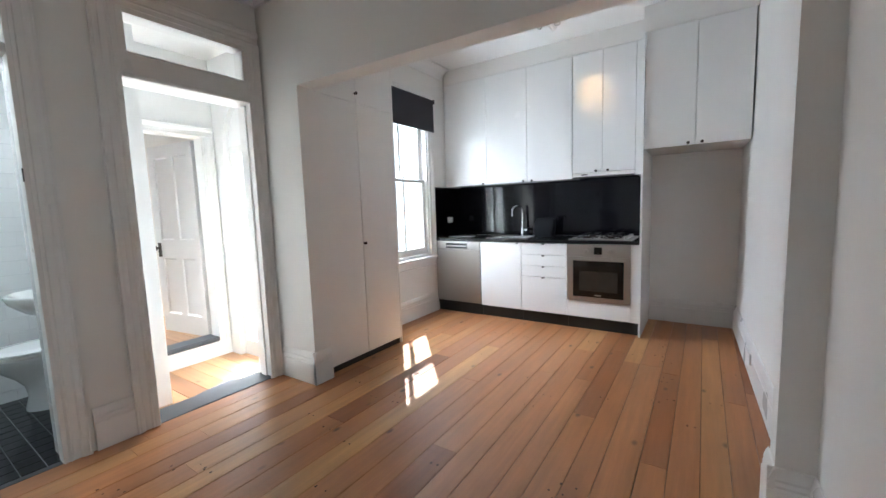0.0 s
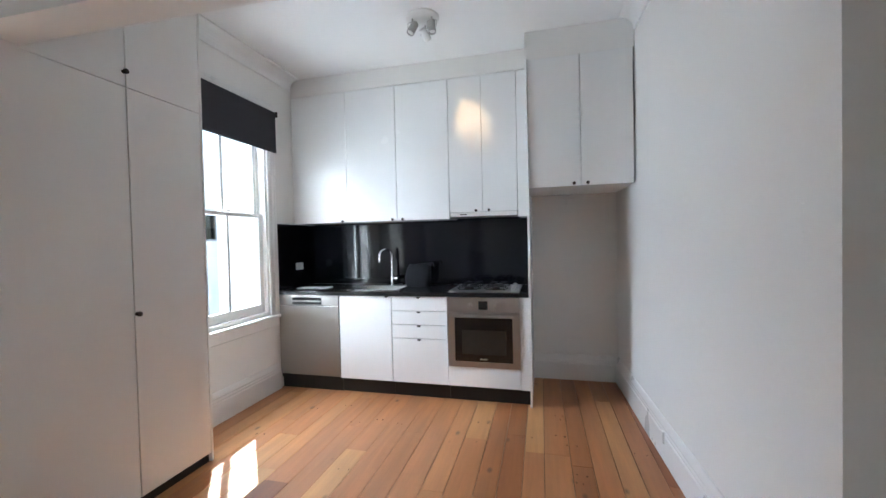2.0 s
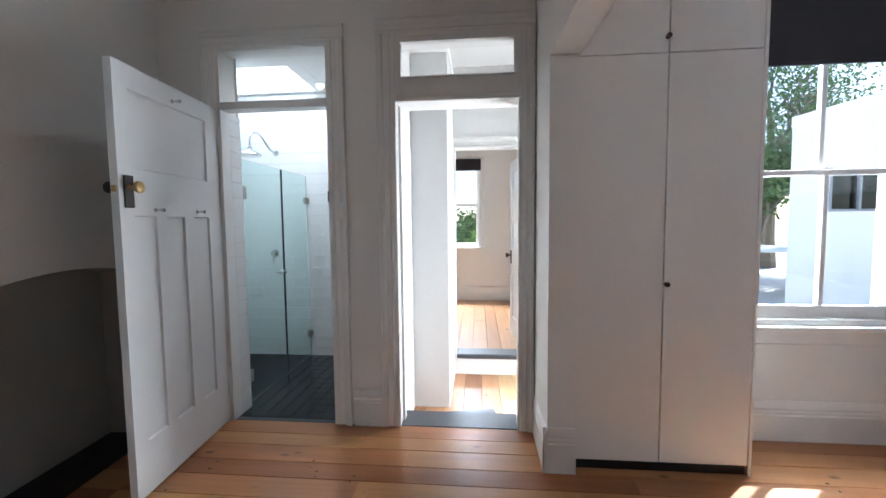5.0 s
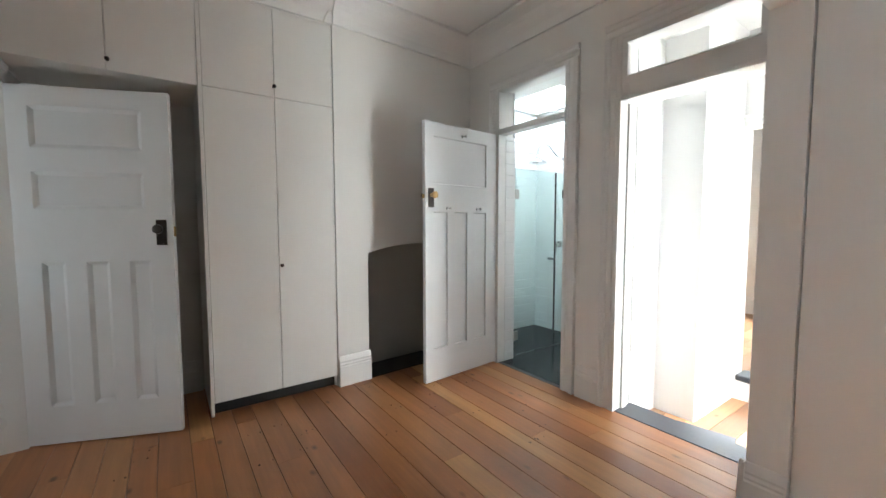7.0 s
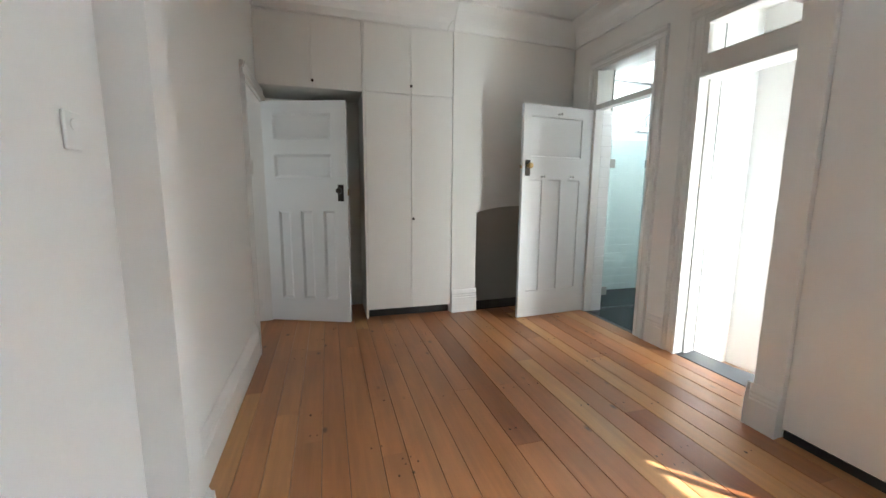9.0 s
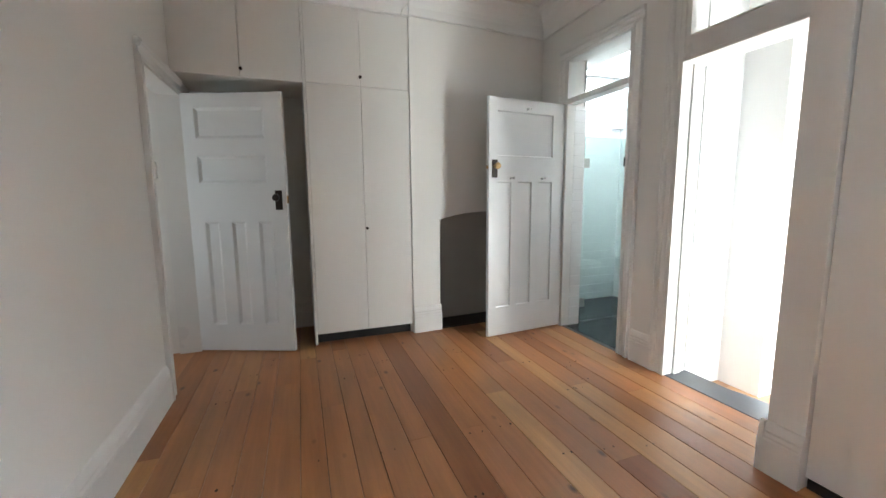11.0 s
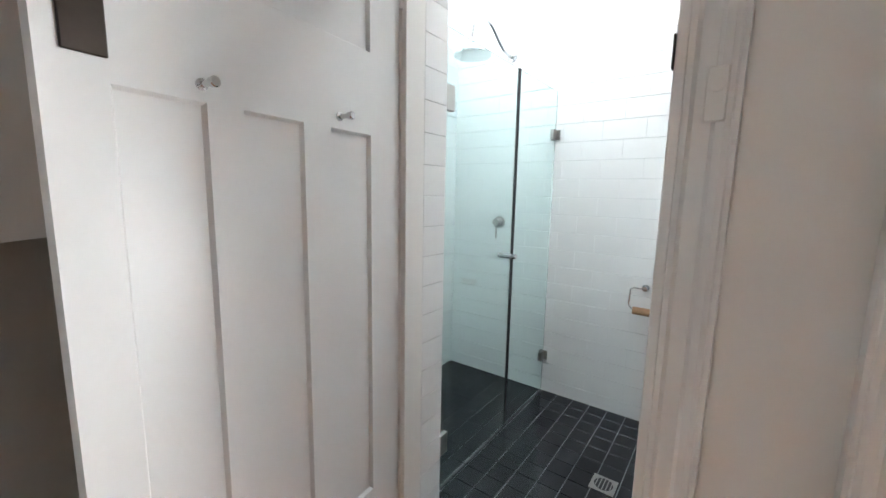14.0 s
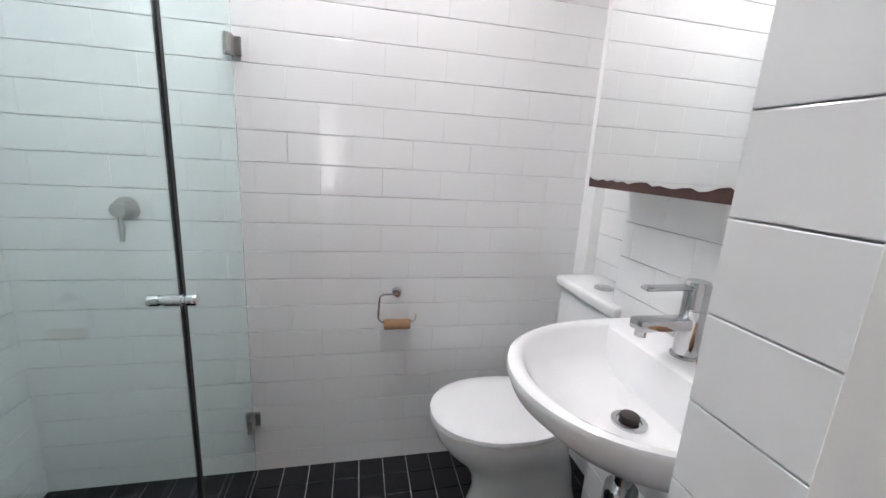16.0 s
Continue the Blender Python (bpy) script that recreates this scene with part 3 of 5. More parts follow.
part("display", rect((-1.79, -1.51, FY - 0.008, FY - 0.0065, 0.836, 0.847)), OVENGLASS, cp)
part("kickboard", rect((-1.95, -1.33, 5.215, 5.235, 0.0, 0.135)), BLACK, dw, "black kickboard")
# sink unit
su = unit("sink_cabinet", -1.328, -0.829, "white lacquered kitchen base cabinet under the sink, closed")
d = panel_door("door", su, (-1.326, -0.831, FY, FY + 0.019, 0.132, 0.872), KITCHEN)
bar_handle(d, -0.87, 0.872, FY)
# drawer unit
du = unit("drawer_cabinet", -0.827, -0.332, "white lacquered kitchen base cabinet with four drawers, closed")
for z0, z1 in ((0.132, 0.512), (0.516, 0.630), (0.634, 0.748), (0.752, 0.872)):
    d = panel_door("drawer_front", du, (-0.825, -0.334, FY, FY + 0.019, z0, z1), KITCHEN)
    bar_handle(d, -0.58, z1 - 0.004, FY)
# oven and its housing
oh = unit("oven_cabinet", -0.33, 0.264, "white lacquered kitchen cabinet that holds the built-in oven")
panel_door("plinth_panel", oh, (-0.328, 0.262, FY, FY + 0.019, 0.132, 0.295), KITCHEN)
ov = thing("oven", (-0.033, 5.4, 0.3), "built-in stainless steel electric oven with a black glass door, closed", "oven")
part("body", rect((-0.31, 0.245, FY + 0.012, 5.7, 0.305, 0.87)), DARKHOLE, ov)
bm = bmesh.new()
wall_boxes(bm, -0.327, 0.261, FY - 0.012, FY + 0.01, 0.30, 0.748, [(-0.268, 0.205, 0.345, 0.715)], "x")
odoor = part("door", bm, STEEL, ov, "stainless steel door frame")
part("door_glass", rect((-0.275, 0.212, FY - 0.008, FY + 0.006, 0.338, 0.722), bevel=0.002), OVENGLASS, odoor, "black glass")
INNER = material("oven_inner_window", (0.035, 0.03, 0.024), 0.12, grain=0.3, scale=12)
part("inner_window", rect((-0.208, 0.152, FY - 0.0105, FY - 0.007, 0.405, 0.605), bevel=0.001), INNER, odoor)
bm = bmesh.new()
box(bm, -0.06, 0.0, FY - 0.0115, FY - 0.0075, 0.362, 0.372)
part("maker_mark", bm, STEEL, odoor)
bm = bmesh.new()
cyl(bm, (-0.285, FY - 0.045, 0.722), (0.22, FY - 0.045, 0.722), 0.009, n=14)
for x in (-0.265, 0.2):
    cyl(bm, (x, FY - 0.045, 0.722), (x, FY - 0.01, 0.722), 0.006, n=10)
part("handle", bm, STEEL, odoor, "round steel bar handle", smooth=True)
pan = part("control_panel", rect((-0.327, 0.261, FY - 0.012, FY + 0.01, 0.752, 0.874), bevel=0.002), STEEL, ov)
part("display", rect((-0.066, 0.008, FY - 0.0145, FY - 0.0115, 0.775, 0.845), bevel=0.001), OVENGLASS, pan, "black clock display")
for x in (-0.135, 0.082):
    bm = bmesh.new()
    lathe(bm, [(0.024, 0), (0.024, 0.004), (0.019, 0.006), (0.018, 0.022), (0.015, 0.024)], basis((x, FY - 0.012, 0.807), (1, 0, 0), (0, 0, 1), (0, -1, 0)), 20)
    box(bm, x - 0.002, x + 0.002, FY - 0.039, FY - 0.03, 0.807, 0.823)
    part("dial", bm, STEEL, pan, smooth=True)
# filler, fridge-side panel
fp = thing("end_panel", (0.34, 5.5, 0), "white lacquered full-height end panel beside the fridge alcove", "panel")
part("filler", rect((0.265, 0.334, FY, 5.8, 0.13, 0.878), bevel=0.001), KITCHEN, fp)
part("panel", rect((0.335, 0.352, 5.16, 5.888, 0.0, 2.745), bevel=0.0012), KITCHEN, fp)
part("kickboard", rect((0.264, 0.334, 5.225, 5.24, 0.0, 0.13)), BLACK, fp)
# benchtop with the sink cut out
bm = bmesh.new()
SX0, SX1, SY0, SY1 = -1.27, -0.80, 5.27, 5.62
for b in ((-1.956, SX0, 5.155, 5.785), (SX1, 0.334, 5.155, 5.785), (SX0, SX1, 5.155, SY0), (SX0, SX1, SY1, 5.785)):
    box(bm, *b, 0.878, 0.91)
solid("benchtop", bm, STONE, "black polished stone benchtop over the kitchen cabinets", "benchtop")
spb = thing("splashback", (-0.8, 5.79, 0.91), "black gloss splashback panel behind the bench", "splashback")
part("panel", rect((-1.943, 0.334, 5.787, 5.80, 0.911, 1.555)), SPLASH, spb)
part("side_panel", rect((-1.958, -1.945, 5.165, 5.80, 0.911, 1.535)), SPLASH, spb)
# sink
sk = thing("sink", (-1.04, 5.45, 0.9), "stainless steel inset kitchen sink with a drainer lip", "sink")
bm = bmesh.new()
for b in ((SX0 - 0.02, SX1 + 0.02, SY0 - 0.02, SY0 + 0.012), (SX0 - 0.02, SX1 + 0.02, SY1 - 0.012, SY1 + 0.02), (SX0 - 0.02, SX0 + 0.012, SY0 + 0.012, SY1 - 0.012), (SX1 - 0.012, SX1 + 0.02, SY0 + 0.012, SY1 - 0.012)):
    box(bm, *b, 0.908, 0.917, bevel=0.002)
part("rim", bm, CHROME, sk)
bm = bmesh.new()
for b in ((SX0 + 0.006, SX0 + 0.012, SY0 + 0.006, SY1 - 0.006), (SX1 - 0.012, SX1 - 0.006, SY0 + 0.006, SY1 - 0.006), (SX0 + 0.012, SX1 - 0.012, SY0 + 0.006, SY0 + 0.012), (SX0 + 0.012, SX1 - 0.012, SY1 - 0.012, SY1 - 0.006)):
    box(bm, *b, 0.75, 0.91)
box(bm, SX0 + 0.012, SX1 - 0.012, SY0 + 0.012, SY1 - 0.012, 0.745, 0.75)
part("bowl", bm, STEEL, sk)
bm = bmesh.new()
lathe(bm, [(0.04, 0.75), (0.04, 0.753), (0.03, 0.753), (0.028, 0.751)], Matrix.Translation((-1.03, 5.45, 0)), 20)
part("waste", bm, CHROME, sk, smooth=True)
# gooseneck tap
tp = thing("kitchen_tap", (-1.02, 5.69, 0.91), "polished chrome gooseneck mixer tap behind the sink", "tap")
bm = bmesh.new()
lathe(bm, [(0.027, 0.91), (0.027, 0.916), (0.022, 0.92), (0.021, 1.0), (0.015, 1.005)], Matrix.Translation((-1.02, 5.70, 0)), 20)
part("body", bm, CHROME, tp, smooth=True)
bm = bmesh.new()
pts = [(-1.02, 5.70, 1.0), (-1.02, 5.70, 1.2)] + [(-1.02 - 0.035 * (1 - math.cos(a)), 5.70 - 0.075 * (1 - math.cos(a)), 1.2 + 0.07 * math.sin(a)) for a in [i * math.pi / 10 for i in range(1, 11)]] + [(-1.09, 5.55, 1.15)]
sweep(bm, pts, 0.012, 12)
part("spout", bm, CHROME, tp, smooth=True)
bm = bmesh.new()
cyl(bm, (-1.0, 5.70, 0.975), (-0.955, 5.69, 0.982), 0.016, n=14)
cyl(bm, (-0.96, 5.69, 0.982), (-0.92, 5.66, 1.02), 0.005, n=10)
part("lever", bm, CHROME, tp, smooth=True)
# power outlet and paper
ol = thing("power_outlet", (-1.945, 5.50, 1.12), "white plastic double power outlet on the black splashback", "power outlet")
part("plate", rect((-1.946, -1.935, 5.445, 5.56, 1.085, 1.155), bevel=0.003), PLASTIC, ol)
for y in (5.475, 5.53):
    part("switch", rect((-1.936, -1.931, y - 0.006, y + 0.006, 1.13, 1.146), bevel=0.001), PLASTIC, ol)
bm = bmesh.new()
box(bm, -0.15, 0.15, -0.075, 0.075, 0.0005, 0.004, m=pose(-1.72, 5.42, 0.911, 0, 0, 4))
solid("paper_leaflet", bm, PAPER, "white paper leaflet lying on the black benchtop", "paper")
# black bag
bg = thing("cloth_bag", (-0.72, 5.62, 0.911), "slouched black cloth bag standing on the benchtop", "bag")
FABRIC = material("black_cloth", (0.006, 0.006, 0.008), 0.95, grain=0.3, scale=200, bump=0.2)
bm = bmesh.new()
for i, (z, hx, hy, ox) in enumerate([(0.0, 0.11, 0.06, 0.0), (0.05, 0.125, 0.07, 0.0), (0.11, 0.125, 0.055, 0.005), (0.165, 0.12, 0.03, 0.012), (0.2, 0.115, 0.012, 0.025)]):
    ring = []
    for k in range(20):
        a = 2 * math.pi * k / 20
        c, s = math.cos(a), math.sin(a)
        ring.append(bm.verts.new((-0.73 + ox + hx * (abs(c) ** 0.5) * (1 if c > 0 else -1), 5.64 + hy * (abs(s) ** 0.6) * (1 if s > 0 else -1), 0.912 + z + (0.012 * math.sin(3 * a) if i == 4 else 0))))
    if i:
        for k in range(20):
            bm.faces.new((prev[k], prev[(k + 1) % 20], ring[(k + 1) % 20], ring[k]))
    else:
        bm.faces.new(ring[::-1])
    prev = ring
bm.faces.new(prev)
part("body", bm, FABRIC, bg, smooth=True)
bm = bmesh.new()
sweep(bm, [(-0.80, 5.62, 1.105), (-0.72, 5.60, 1.12), (-0.64, 5.60, 1.125), (-0.575, 5.62, 1.135), (-0.56, 5.63, 1.10)], 0.008, 8)
part("handle", bm, FABRIC, bg, smooth=True)
# cooktop
ck = thing("cooktop", (-0.03, 5.45, 0.91), "stainless steel gas cooktop with black trivets set into the bench", "cooktop")
part("tray", rect((-0.325, 0.26, 5.20, 5.70, 0.909, 0.922), bevel=0.005, seg=2), STEEL, ck)
for x, y, r in ((-0.17, 5.33, 0.045), (-0.17, 5.57, 0.035), (0.06, 5.33, 0.035), (0.06, 5.57, 0.05)):
    bm = bmesh.new()
    lathe(bm, [(r, 0), (r, 0.008), (r * 0.8, 0.014), (r * 0.75, 0.02), (r * 0.3, 0.022)], Matrix.Translation((x, y, 0.922)), 20)
    b = part("burner", bm, DARKMETAL, ck, smooth=True)
    bm = bmesh.new()
    for k in range(4):
        a = k * math.pi / 2 + math.pi / 4
        c, s = math.cos(a), math.sin(a)
        sweep(bm, [(x + 0.1 * c, y + 0.1 * s, 0.922), (x + 0.1 * c, y + 0.1 * s, 0.957), (x + 0.025 * c, y + 0.025 * s, 0.957)], 0.004, 6)
    sweep(bm, [(x + 0.1 * math.cos(k * math.pi / 12), y + 0.1 * math.sin(k * math.pi / 12), 0.93) for k in range(25)], 0.004, 6)
    part("trivet", bm, BLACK, ck)
for y in (5.28, 5.39, 5.50, 5.61):
    bm = bmesh.new()
    lathe(bm, [(0.019, 0), (0.018, 0.02), (0.014, 0.024)], Matrix.Translation((0.205, y, 0.922)), 16)
    part("dial", bm, STEEL, ck, smooth=True)


# upper cabinets
def upper(x0, x1, splits, z0, knobs, label):
    u = thing("wall_cabinet", ((x0 + x1) / 2, 5.65, z0), label, "wall cabinet", "wall cabinets over the bench")
    part("body", rect((x0 + 0.001, x1 - 0.001, 5.47, 5.885, z0 + 0.004, 2.785)), KITCHEN, u)
    xs = [x0] + splits + [x1]
    for i, (a, b) in enumerate(zip(xs, xs[1:])):
        d = panel_door("door", u, (a + 0.0016, b - 0.0016, 5.45, 5.469, z0, 2.784), KITCHEN, 0.0015)
        for kx in knobs:
            if a < kx < b:
                bm = bmesh.new()
                lathe(bm, [(0.008, 0), (0.005, 0.004), (0.005, 0.01), (0.013, 0.014), (0.012, 0.021), (0.006, 0.024)], basis((kx, 5.45, z0 + 0.012), (1, 0, 0), (0, 0, 1), (0, -1, 0)), 12)
                part("knob", bm, DARKMETAL, d, "small dark bronze knob", smooth=True)
    return u


upper(-1.955, -0.86, [-1.366], 1.54, [-1.41, -0.90], "white lacquered double wall cabinet over the bench, closed")
upper(-0.858, -0.357, [], 1.54, [-0.80], "white lacquered single wall cabinet over the bench, closed")
upper(-0.355, 0.247, [-0.056], 1.592, [-0.115, 0.0], "white lacquered wall cabinet over the cooktop with two doors")
solid("cabinet_filler", rect((0.249, 0.333, 5.452, 5.885, 1.54, 2.784), bevel=0.001), KITCHEN, "white lacquered filler strip beside the wall cabinet", "panel")
rh = thing("rangehood", (-0.05, 5.6, 1.55), "slim slide-out rangehood under the wall cabinet, pushed in", "rangehood")
part("front", rect((-0.35, 0.243, 5.445, 5.47, 1.553, 1.589), bevel=0.002), PLASTIC, rh)
part("body", rect((-0.35, 0.243, 5.47, 5.78, 1.56, 1.589)), STEEL, rh)
bm = bmesh.new()
box(bm, -0.26, -0.20, 5.4435, 5.4455, 1.566, 1.576)
part("maker_mark", bm, DARKMETAL, rh)
bm = bmesh.new()
box(bm, -1.958, 0.334, 5.462, 5.888, 2.787, 2.968)
structure("bulkhead", bm, PLASTER, "white painted bulkhead over the wall cabinets", "bulkhead")
bm = bmesh.new()
box(bm, -1.958, 0.334, 5.452, 5.462, 2.79, 2.80)
structure("bulkhead_trim", bm, TRIM, "thin white scribe strip over the wall cabinets", "trim")
structure("bulkhead", rect((0.336, east_kitchen(5.5) + 0.02, 5.20, 5.888, 2.748, 2.968)), PLASTER, "white painted bulkhead over the fridge alcove cabinet", "bulkhead")
fc = thing("overhead_cabinet", (0.74, 5.5, 1.74), "white lacquered overhead cabinet with two doors above the fridge alcove", "wall cabinet")
part("body", rect((0.354, 1.118, 5.20, 5.886, 1.746, 2.745)), KITCHEN, fc)
for a, b, kx in ((0.355, 0.739, 0.69), (0.745, 1.116, 0.79)):
    d = panel_door("door", fc, (a, b, 5.18, 5.199, 1.742, 2.74), KITCHEN, 0.002)
    knob(d, (kx, 5.18, 1.76), (0, -1, 0), 0.013)
bm = bmesh.new()
box(bm, 0.62, 0.74, 5.855, 5.889, 1.70, 1.712, bevel=0.003)
box(bm, 0.66, 0.69, 5.87, 5.889, 1.655, 1.70, bevel=0.004)
solid("wall_bracket", bm, PLASTIC, "small white bracket fixed to the alcove wall", "bracket")
bm = bmesh.new()
box(bm, -0.016, 0.016, -0.035, 0.035, 0.0, 0.012, bevel=0.002, m=basis((east_kitchen(4.55) - 0.024, 4.55, 0.15), (0, 1, 0), (0, 0, 1), KOUT))
solid("skirting_outlet", bm, PLASTIC, "small white cover plate on the skirting board", "outlet")

# ceiling spot lamp
LX, LY = -0.37, 4.78
sp = thing("ceiling_spotlight", (LX, LY, CEIL), "white and chrome ceiling light with three swivel spots, one lit", "ceiling light")
bm = bmesh.new()
lathe(bm, [(0.12, CEIL - 0.0005), (0.12, CEIL - 0.008), (0.105, CEIL - 0.02), (0.03, CEIL - 0.026)], Matrix.Translation((LX, LY, 0)), 32)
part("base", bm, PLASTIC, sp, smooth=True)
for k, (ax, ay, dx, dy, dz, lit) in enumerate([(-0.065, -0.045, -0.35, -0.35, -0.87, 0), (0.075, -0.03, 0.1, -0.1, -1, 0), (0.0, 0.06, 0.24, 0.62, -0.5, 1)]):
    p = Vector((LX + ax, LY + ay, CEIL - 0.024))
    d = Vector((dx, dy, dz)).normalized()
    c = p + Vector((0, 0, -0.07))
    m = Matrix.Translation(c) @ d.to_track_quat("Z", "Y").to_matrix().to_4x4()
    bm = bmesh.new()
    lathe(bm, [(0.012, -0.05), (0.026, -0.045), (0.028, 0.04), (0.026, 0.043), (0.022, 0.03)], m, 20)
    h = part("spot_head", bm, STEEL if not lit else PLASTIC, sp, smooth=True)
    bm = bmesh.new()
    cyl(bm, p, p + Vector((0, 0, -0.03)), 0.006, n=10)
    sweep(bm, [c + Vector((-0.034, 0, 0)), c + Vector((-0.034, 0, 0.045)), c + Vector((0.034, 0, 0.045)), c + Vector((0.034, 0, 0))], 0.003, 6)
    part("yoke", bm, STEEL, h)
    bm = bmesh.new()
    lathe(bm, [(0.021, 0.032), (0.021, 0.036), (0.01, 0.038)], m, 16)
    part("bulb", bm, LAMPGLOW if lit else PLASTIC, h)
    if lit:
        lamp = new("spot_bulb_light", bpy.data.lights.new("spot_bulb_light", "SPOT"))
        lamp.data.energy, lamp.data.color, lamp.data.spot_size, lamp.data.spot_blend, lamp.data.shadow_soft_size = 8, (1.0, 0.58, 0.25), radians(30), 1.0, 0.02
        lamp.matrix_basis = look(c + d * 0.06, c + d)


# ---- wardrobe and over-door cupboard ----
wd = thing("wardrobe", (-0.13, 0.3, 0), "tall white painted built-in wardrobe with four flush doors, closed", "wardrobe")
part("body", rect((-0.562, 0.284, 0.056, 0.589, 0.085, 2.755)), CABINET, wd)
part("kickboard", rect((-0.562, 0.284, 0.54, 0.56, 0.0, 0.085)), BLACK, wd, "black recessed kickboard")
part("end_panel", rect((0.286, 0.306, 0.056, 0.616, 0.0, 2.757), bevel=0.0015), CABINET, wd)
for nm, x0, x1, z0, z1, kx, kz in (("door", -0.561, -0.149, 0.087, 2.16, 0, 0), ("door", -0.145, 0.283, 0.087, 2.16, -0.152, 0.99), ("upper_door", -0.561, -0.149, 2.164, 2.753, 0, 0), ("upper_door", -0.145, 0.283, 2.164, 2.753, -0.142, 2.235)):
    d = panel_door(nm, wd, (x0, x1, 0.59, 0.61, z0, z1), CABINET)
    if kz:
        knob(d, (kx + (-0.012 if nm == "door" else -0.004), 0.61, kz), (0, 1, 0), 0.013)
od = thing("overdoor_cupboard", (0.74, 0.3, 2.16), "white painted cupboard with two doors built over the doorway alcove", "cupboard")
part("body", rect((0.308, 1.2, 0.056, 0.589, 2.16, 2.755)), CABINET, od)
for x0, x1 in ((0.309, 0.744), (0.748, 1.2)):
    d = panel_door("door", od, (x0, x1, 0.59, 0.61, 2.158, 2.753), CABINET)
    if x0 < 0.5:
        knob(d, (0.738, 0.61, 2.215), (0, 1, 0), 0.012)
structure("scribe_strip", rect((-0.563, 1.21, 0.056, 0.605, 2.757, CEIL - 0.001)), PLASTER, "painted plaster infill above the wardrobe", "wall")
cornice((-0.563, 0.606), (east(0.606), 0.606), (0, 1), CEIL, 1.75)
bm = bmesh.new()
sweep(bm, [(-0.50, 0.622, 2.757), (-0.51, 0.64, 2.80), (-0.53, 0.65, 2.835), (-0.555, 0.65, 2.85), (-0.56, 0.645, 2.835)], 0.007, 8)
solid("loose_cable_end", bm, PLASTIC, "curled white cable end sticking up over the wardrobe", "cable")


# ---- panelled doors ----
def ring_panel(bm, x0, x1, z0, z1, y, depth, slope):
    """A sunk panel with a sloped moulding, on the face at y (towards +y when depth is negative)."""
    o = [(x0, z0), (x1, z0), (x1, z1), (x0, z1)]
    i = [(x0 + slope, z0 + slope), (x1 - slope, z0 + slope), (x1 - slope, z1 - slope), (x0 + slope, z1 - slope)]
    vo = [bm.verts.new((x, y, z)) for x, z in o]
    vi = [bm.verts.new((x, y + depth, z)) for x, z in i]
    for k in range(4):
        bm.faces.new((vo[k], vo[(k + 1) % 4], vi[(k + 1) % 4], vi[k]))
    bm.faces.new(vi)


def leaf(w, h, panels, t=0.036, depth=0.011, slope=0.011):
    """A door leaf, hinge edge at x = 0, with sunk panels on both faces."""
    xs = sorted({0.0, w, *(p[0] for p in panels), *(p[1] for p in panels)})
    zs = sorted({0.0, h, *(p[2] for p in panels), *(p[3] for p in panels)})
    bm = bmesh.new()
    for y, s in ((t / 2, -1), (-t / 2, 1)):
        for a, b in zip(xs, xs[1:]):
            for c, d in zip(zs, zs[1:]):
                if not any(p[0] <= a and b <= p[1] and p[2] <= c and d <= p[3] for p in panels):
                    bm.faces.new([bm.verts.new(v) for v in ((a, y, c), (b, y, c), (b, y, d), (a, y, d))])
        for p in panels:
            ring_panel(bm, *p, y, s * depth, slope)
    for q in (((0, -t / 2), (0, t / 2)), ((w, -t / 2), (w, t / 2))):
        bm.faces.new([bm.verts.new(v) for v in ((*q[0], 0), (*q[1], 0), (*q[1], h), (*q[0], h))])
    for z in (0, h):
        bm.faces.new([bm.verts.new(v) for v in ((0, -t / 2, z), (w, -t / 2, z), (w, t / 2, z), (0, t / 2, z))])
    bmesh.ops.remove_doubles(bm, verts=bm.verts, dist=0.0005)
    return bm


def placed(bm, m):
    bmesh.ops.transform(bm, matrix=m, verts=bm.verts)
    return bm


def lock_set(parent, m, x, z, side, knob_mat, plate_mat):
    bm = bmesh.new()
    s = side
    box(bm, x - 0.028, x + 0.028, s * 0.018, s * 0.024, z - 0.075, z + 0.075, bevel=0.002)
    plate = part("lock_plate", placed(bm, m), plate_mat, parent, "dark metal lock plate")
    bm = bmesh.new()
    lathe(bm, [(0.017, 0.02), (0.014, 0.028), (0.009, 0.034), (0.009, 0.046), (0.022, 0.054), (0.028, 0.066), (0.026, 0.078), (0.012, 0.085)], m @ basis((x, 0, z + 0.02), (1, 0, 0), (0, 0, 1), (0, s, 0)), 24)
    part("knob", bm, knob_mat, plate, smooth=True)


# bathroom door: hinged on the south jamb, swung into the room
HX, HY = -1.942, 0.912
ang = math.atan2(0.985 - HY, -1.142 - HX)
MB = Matrix.Translation((HX, HY, 0.012)) @ Matrix.Rotation(ang, 4, "Z")
W1 = 0.808
bd = thing("panelled_door", (HX, HY, 0), "white gloss painted timber door with one wide and three tall panels, standing open", "door")
bm = leaf(W1, 2.063, [(0.13, 0.725, 1.585, 1.955), (0.13, 0.278, 0.26, 1.365), (0.361, 0.508, 0.26, 1.365), (0.58, 0.725, 0.26, 1.365)], slope=0.006)
body = part("leaf", placed(bm, MB), DOORPAINT, bd)
for s, mt in ((1, BRASS), (-1, DARKMETAL)):
    lock_set(bd, MB, W1 - 0.055, 1.475, s, mt, DARKMETAL)
bm = bmesh.new()
box(bm, W1 - 0.002, W1 + 0.012, -0.008, 0.008, 1.47, 1.50, bevel=0.002)
part("latch", placed(bm, MB), BRASS, bd)
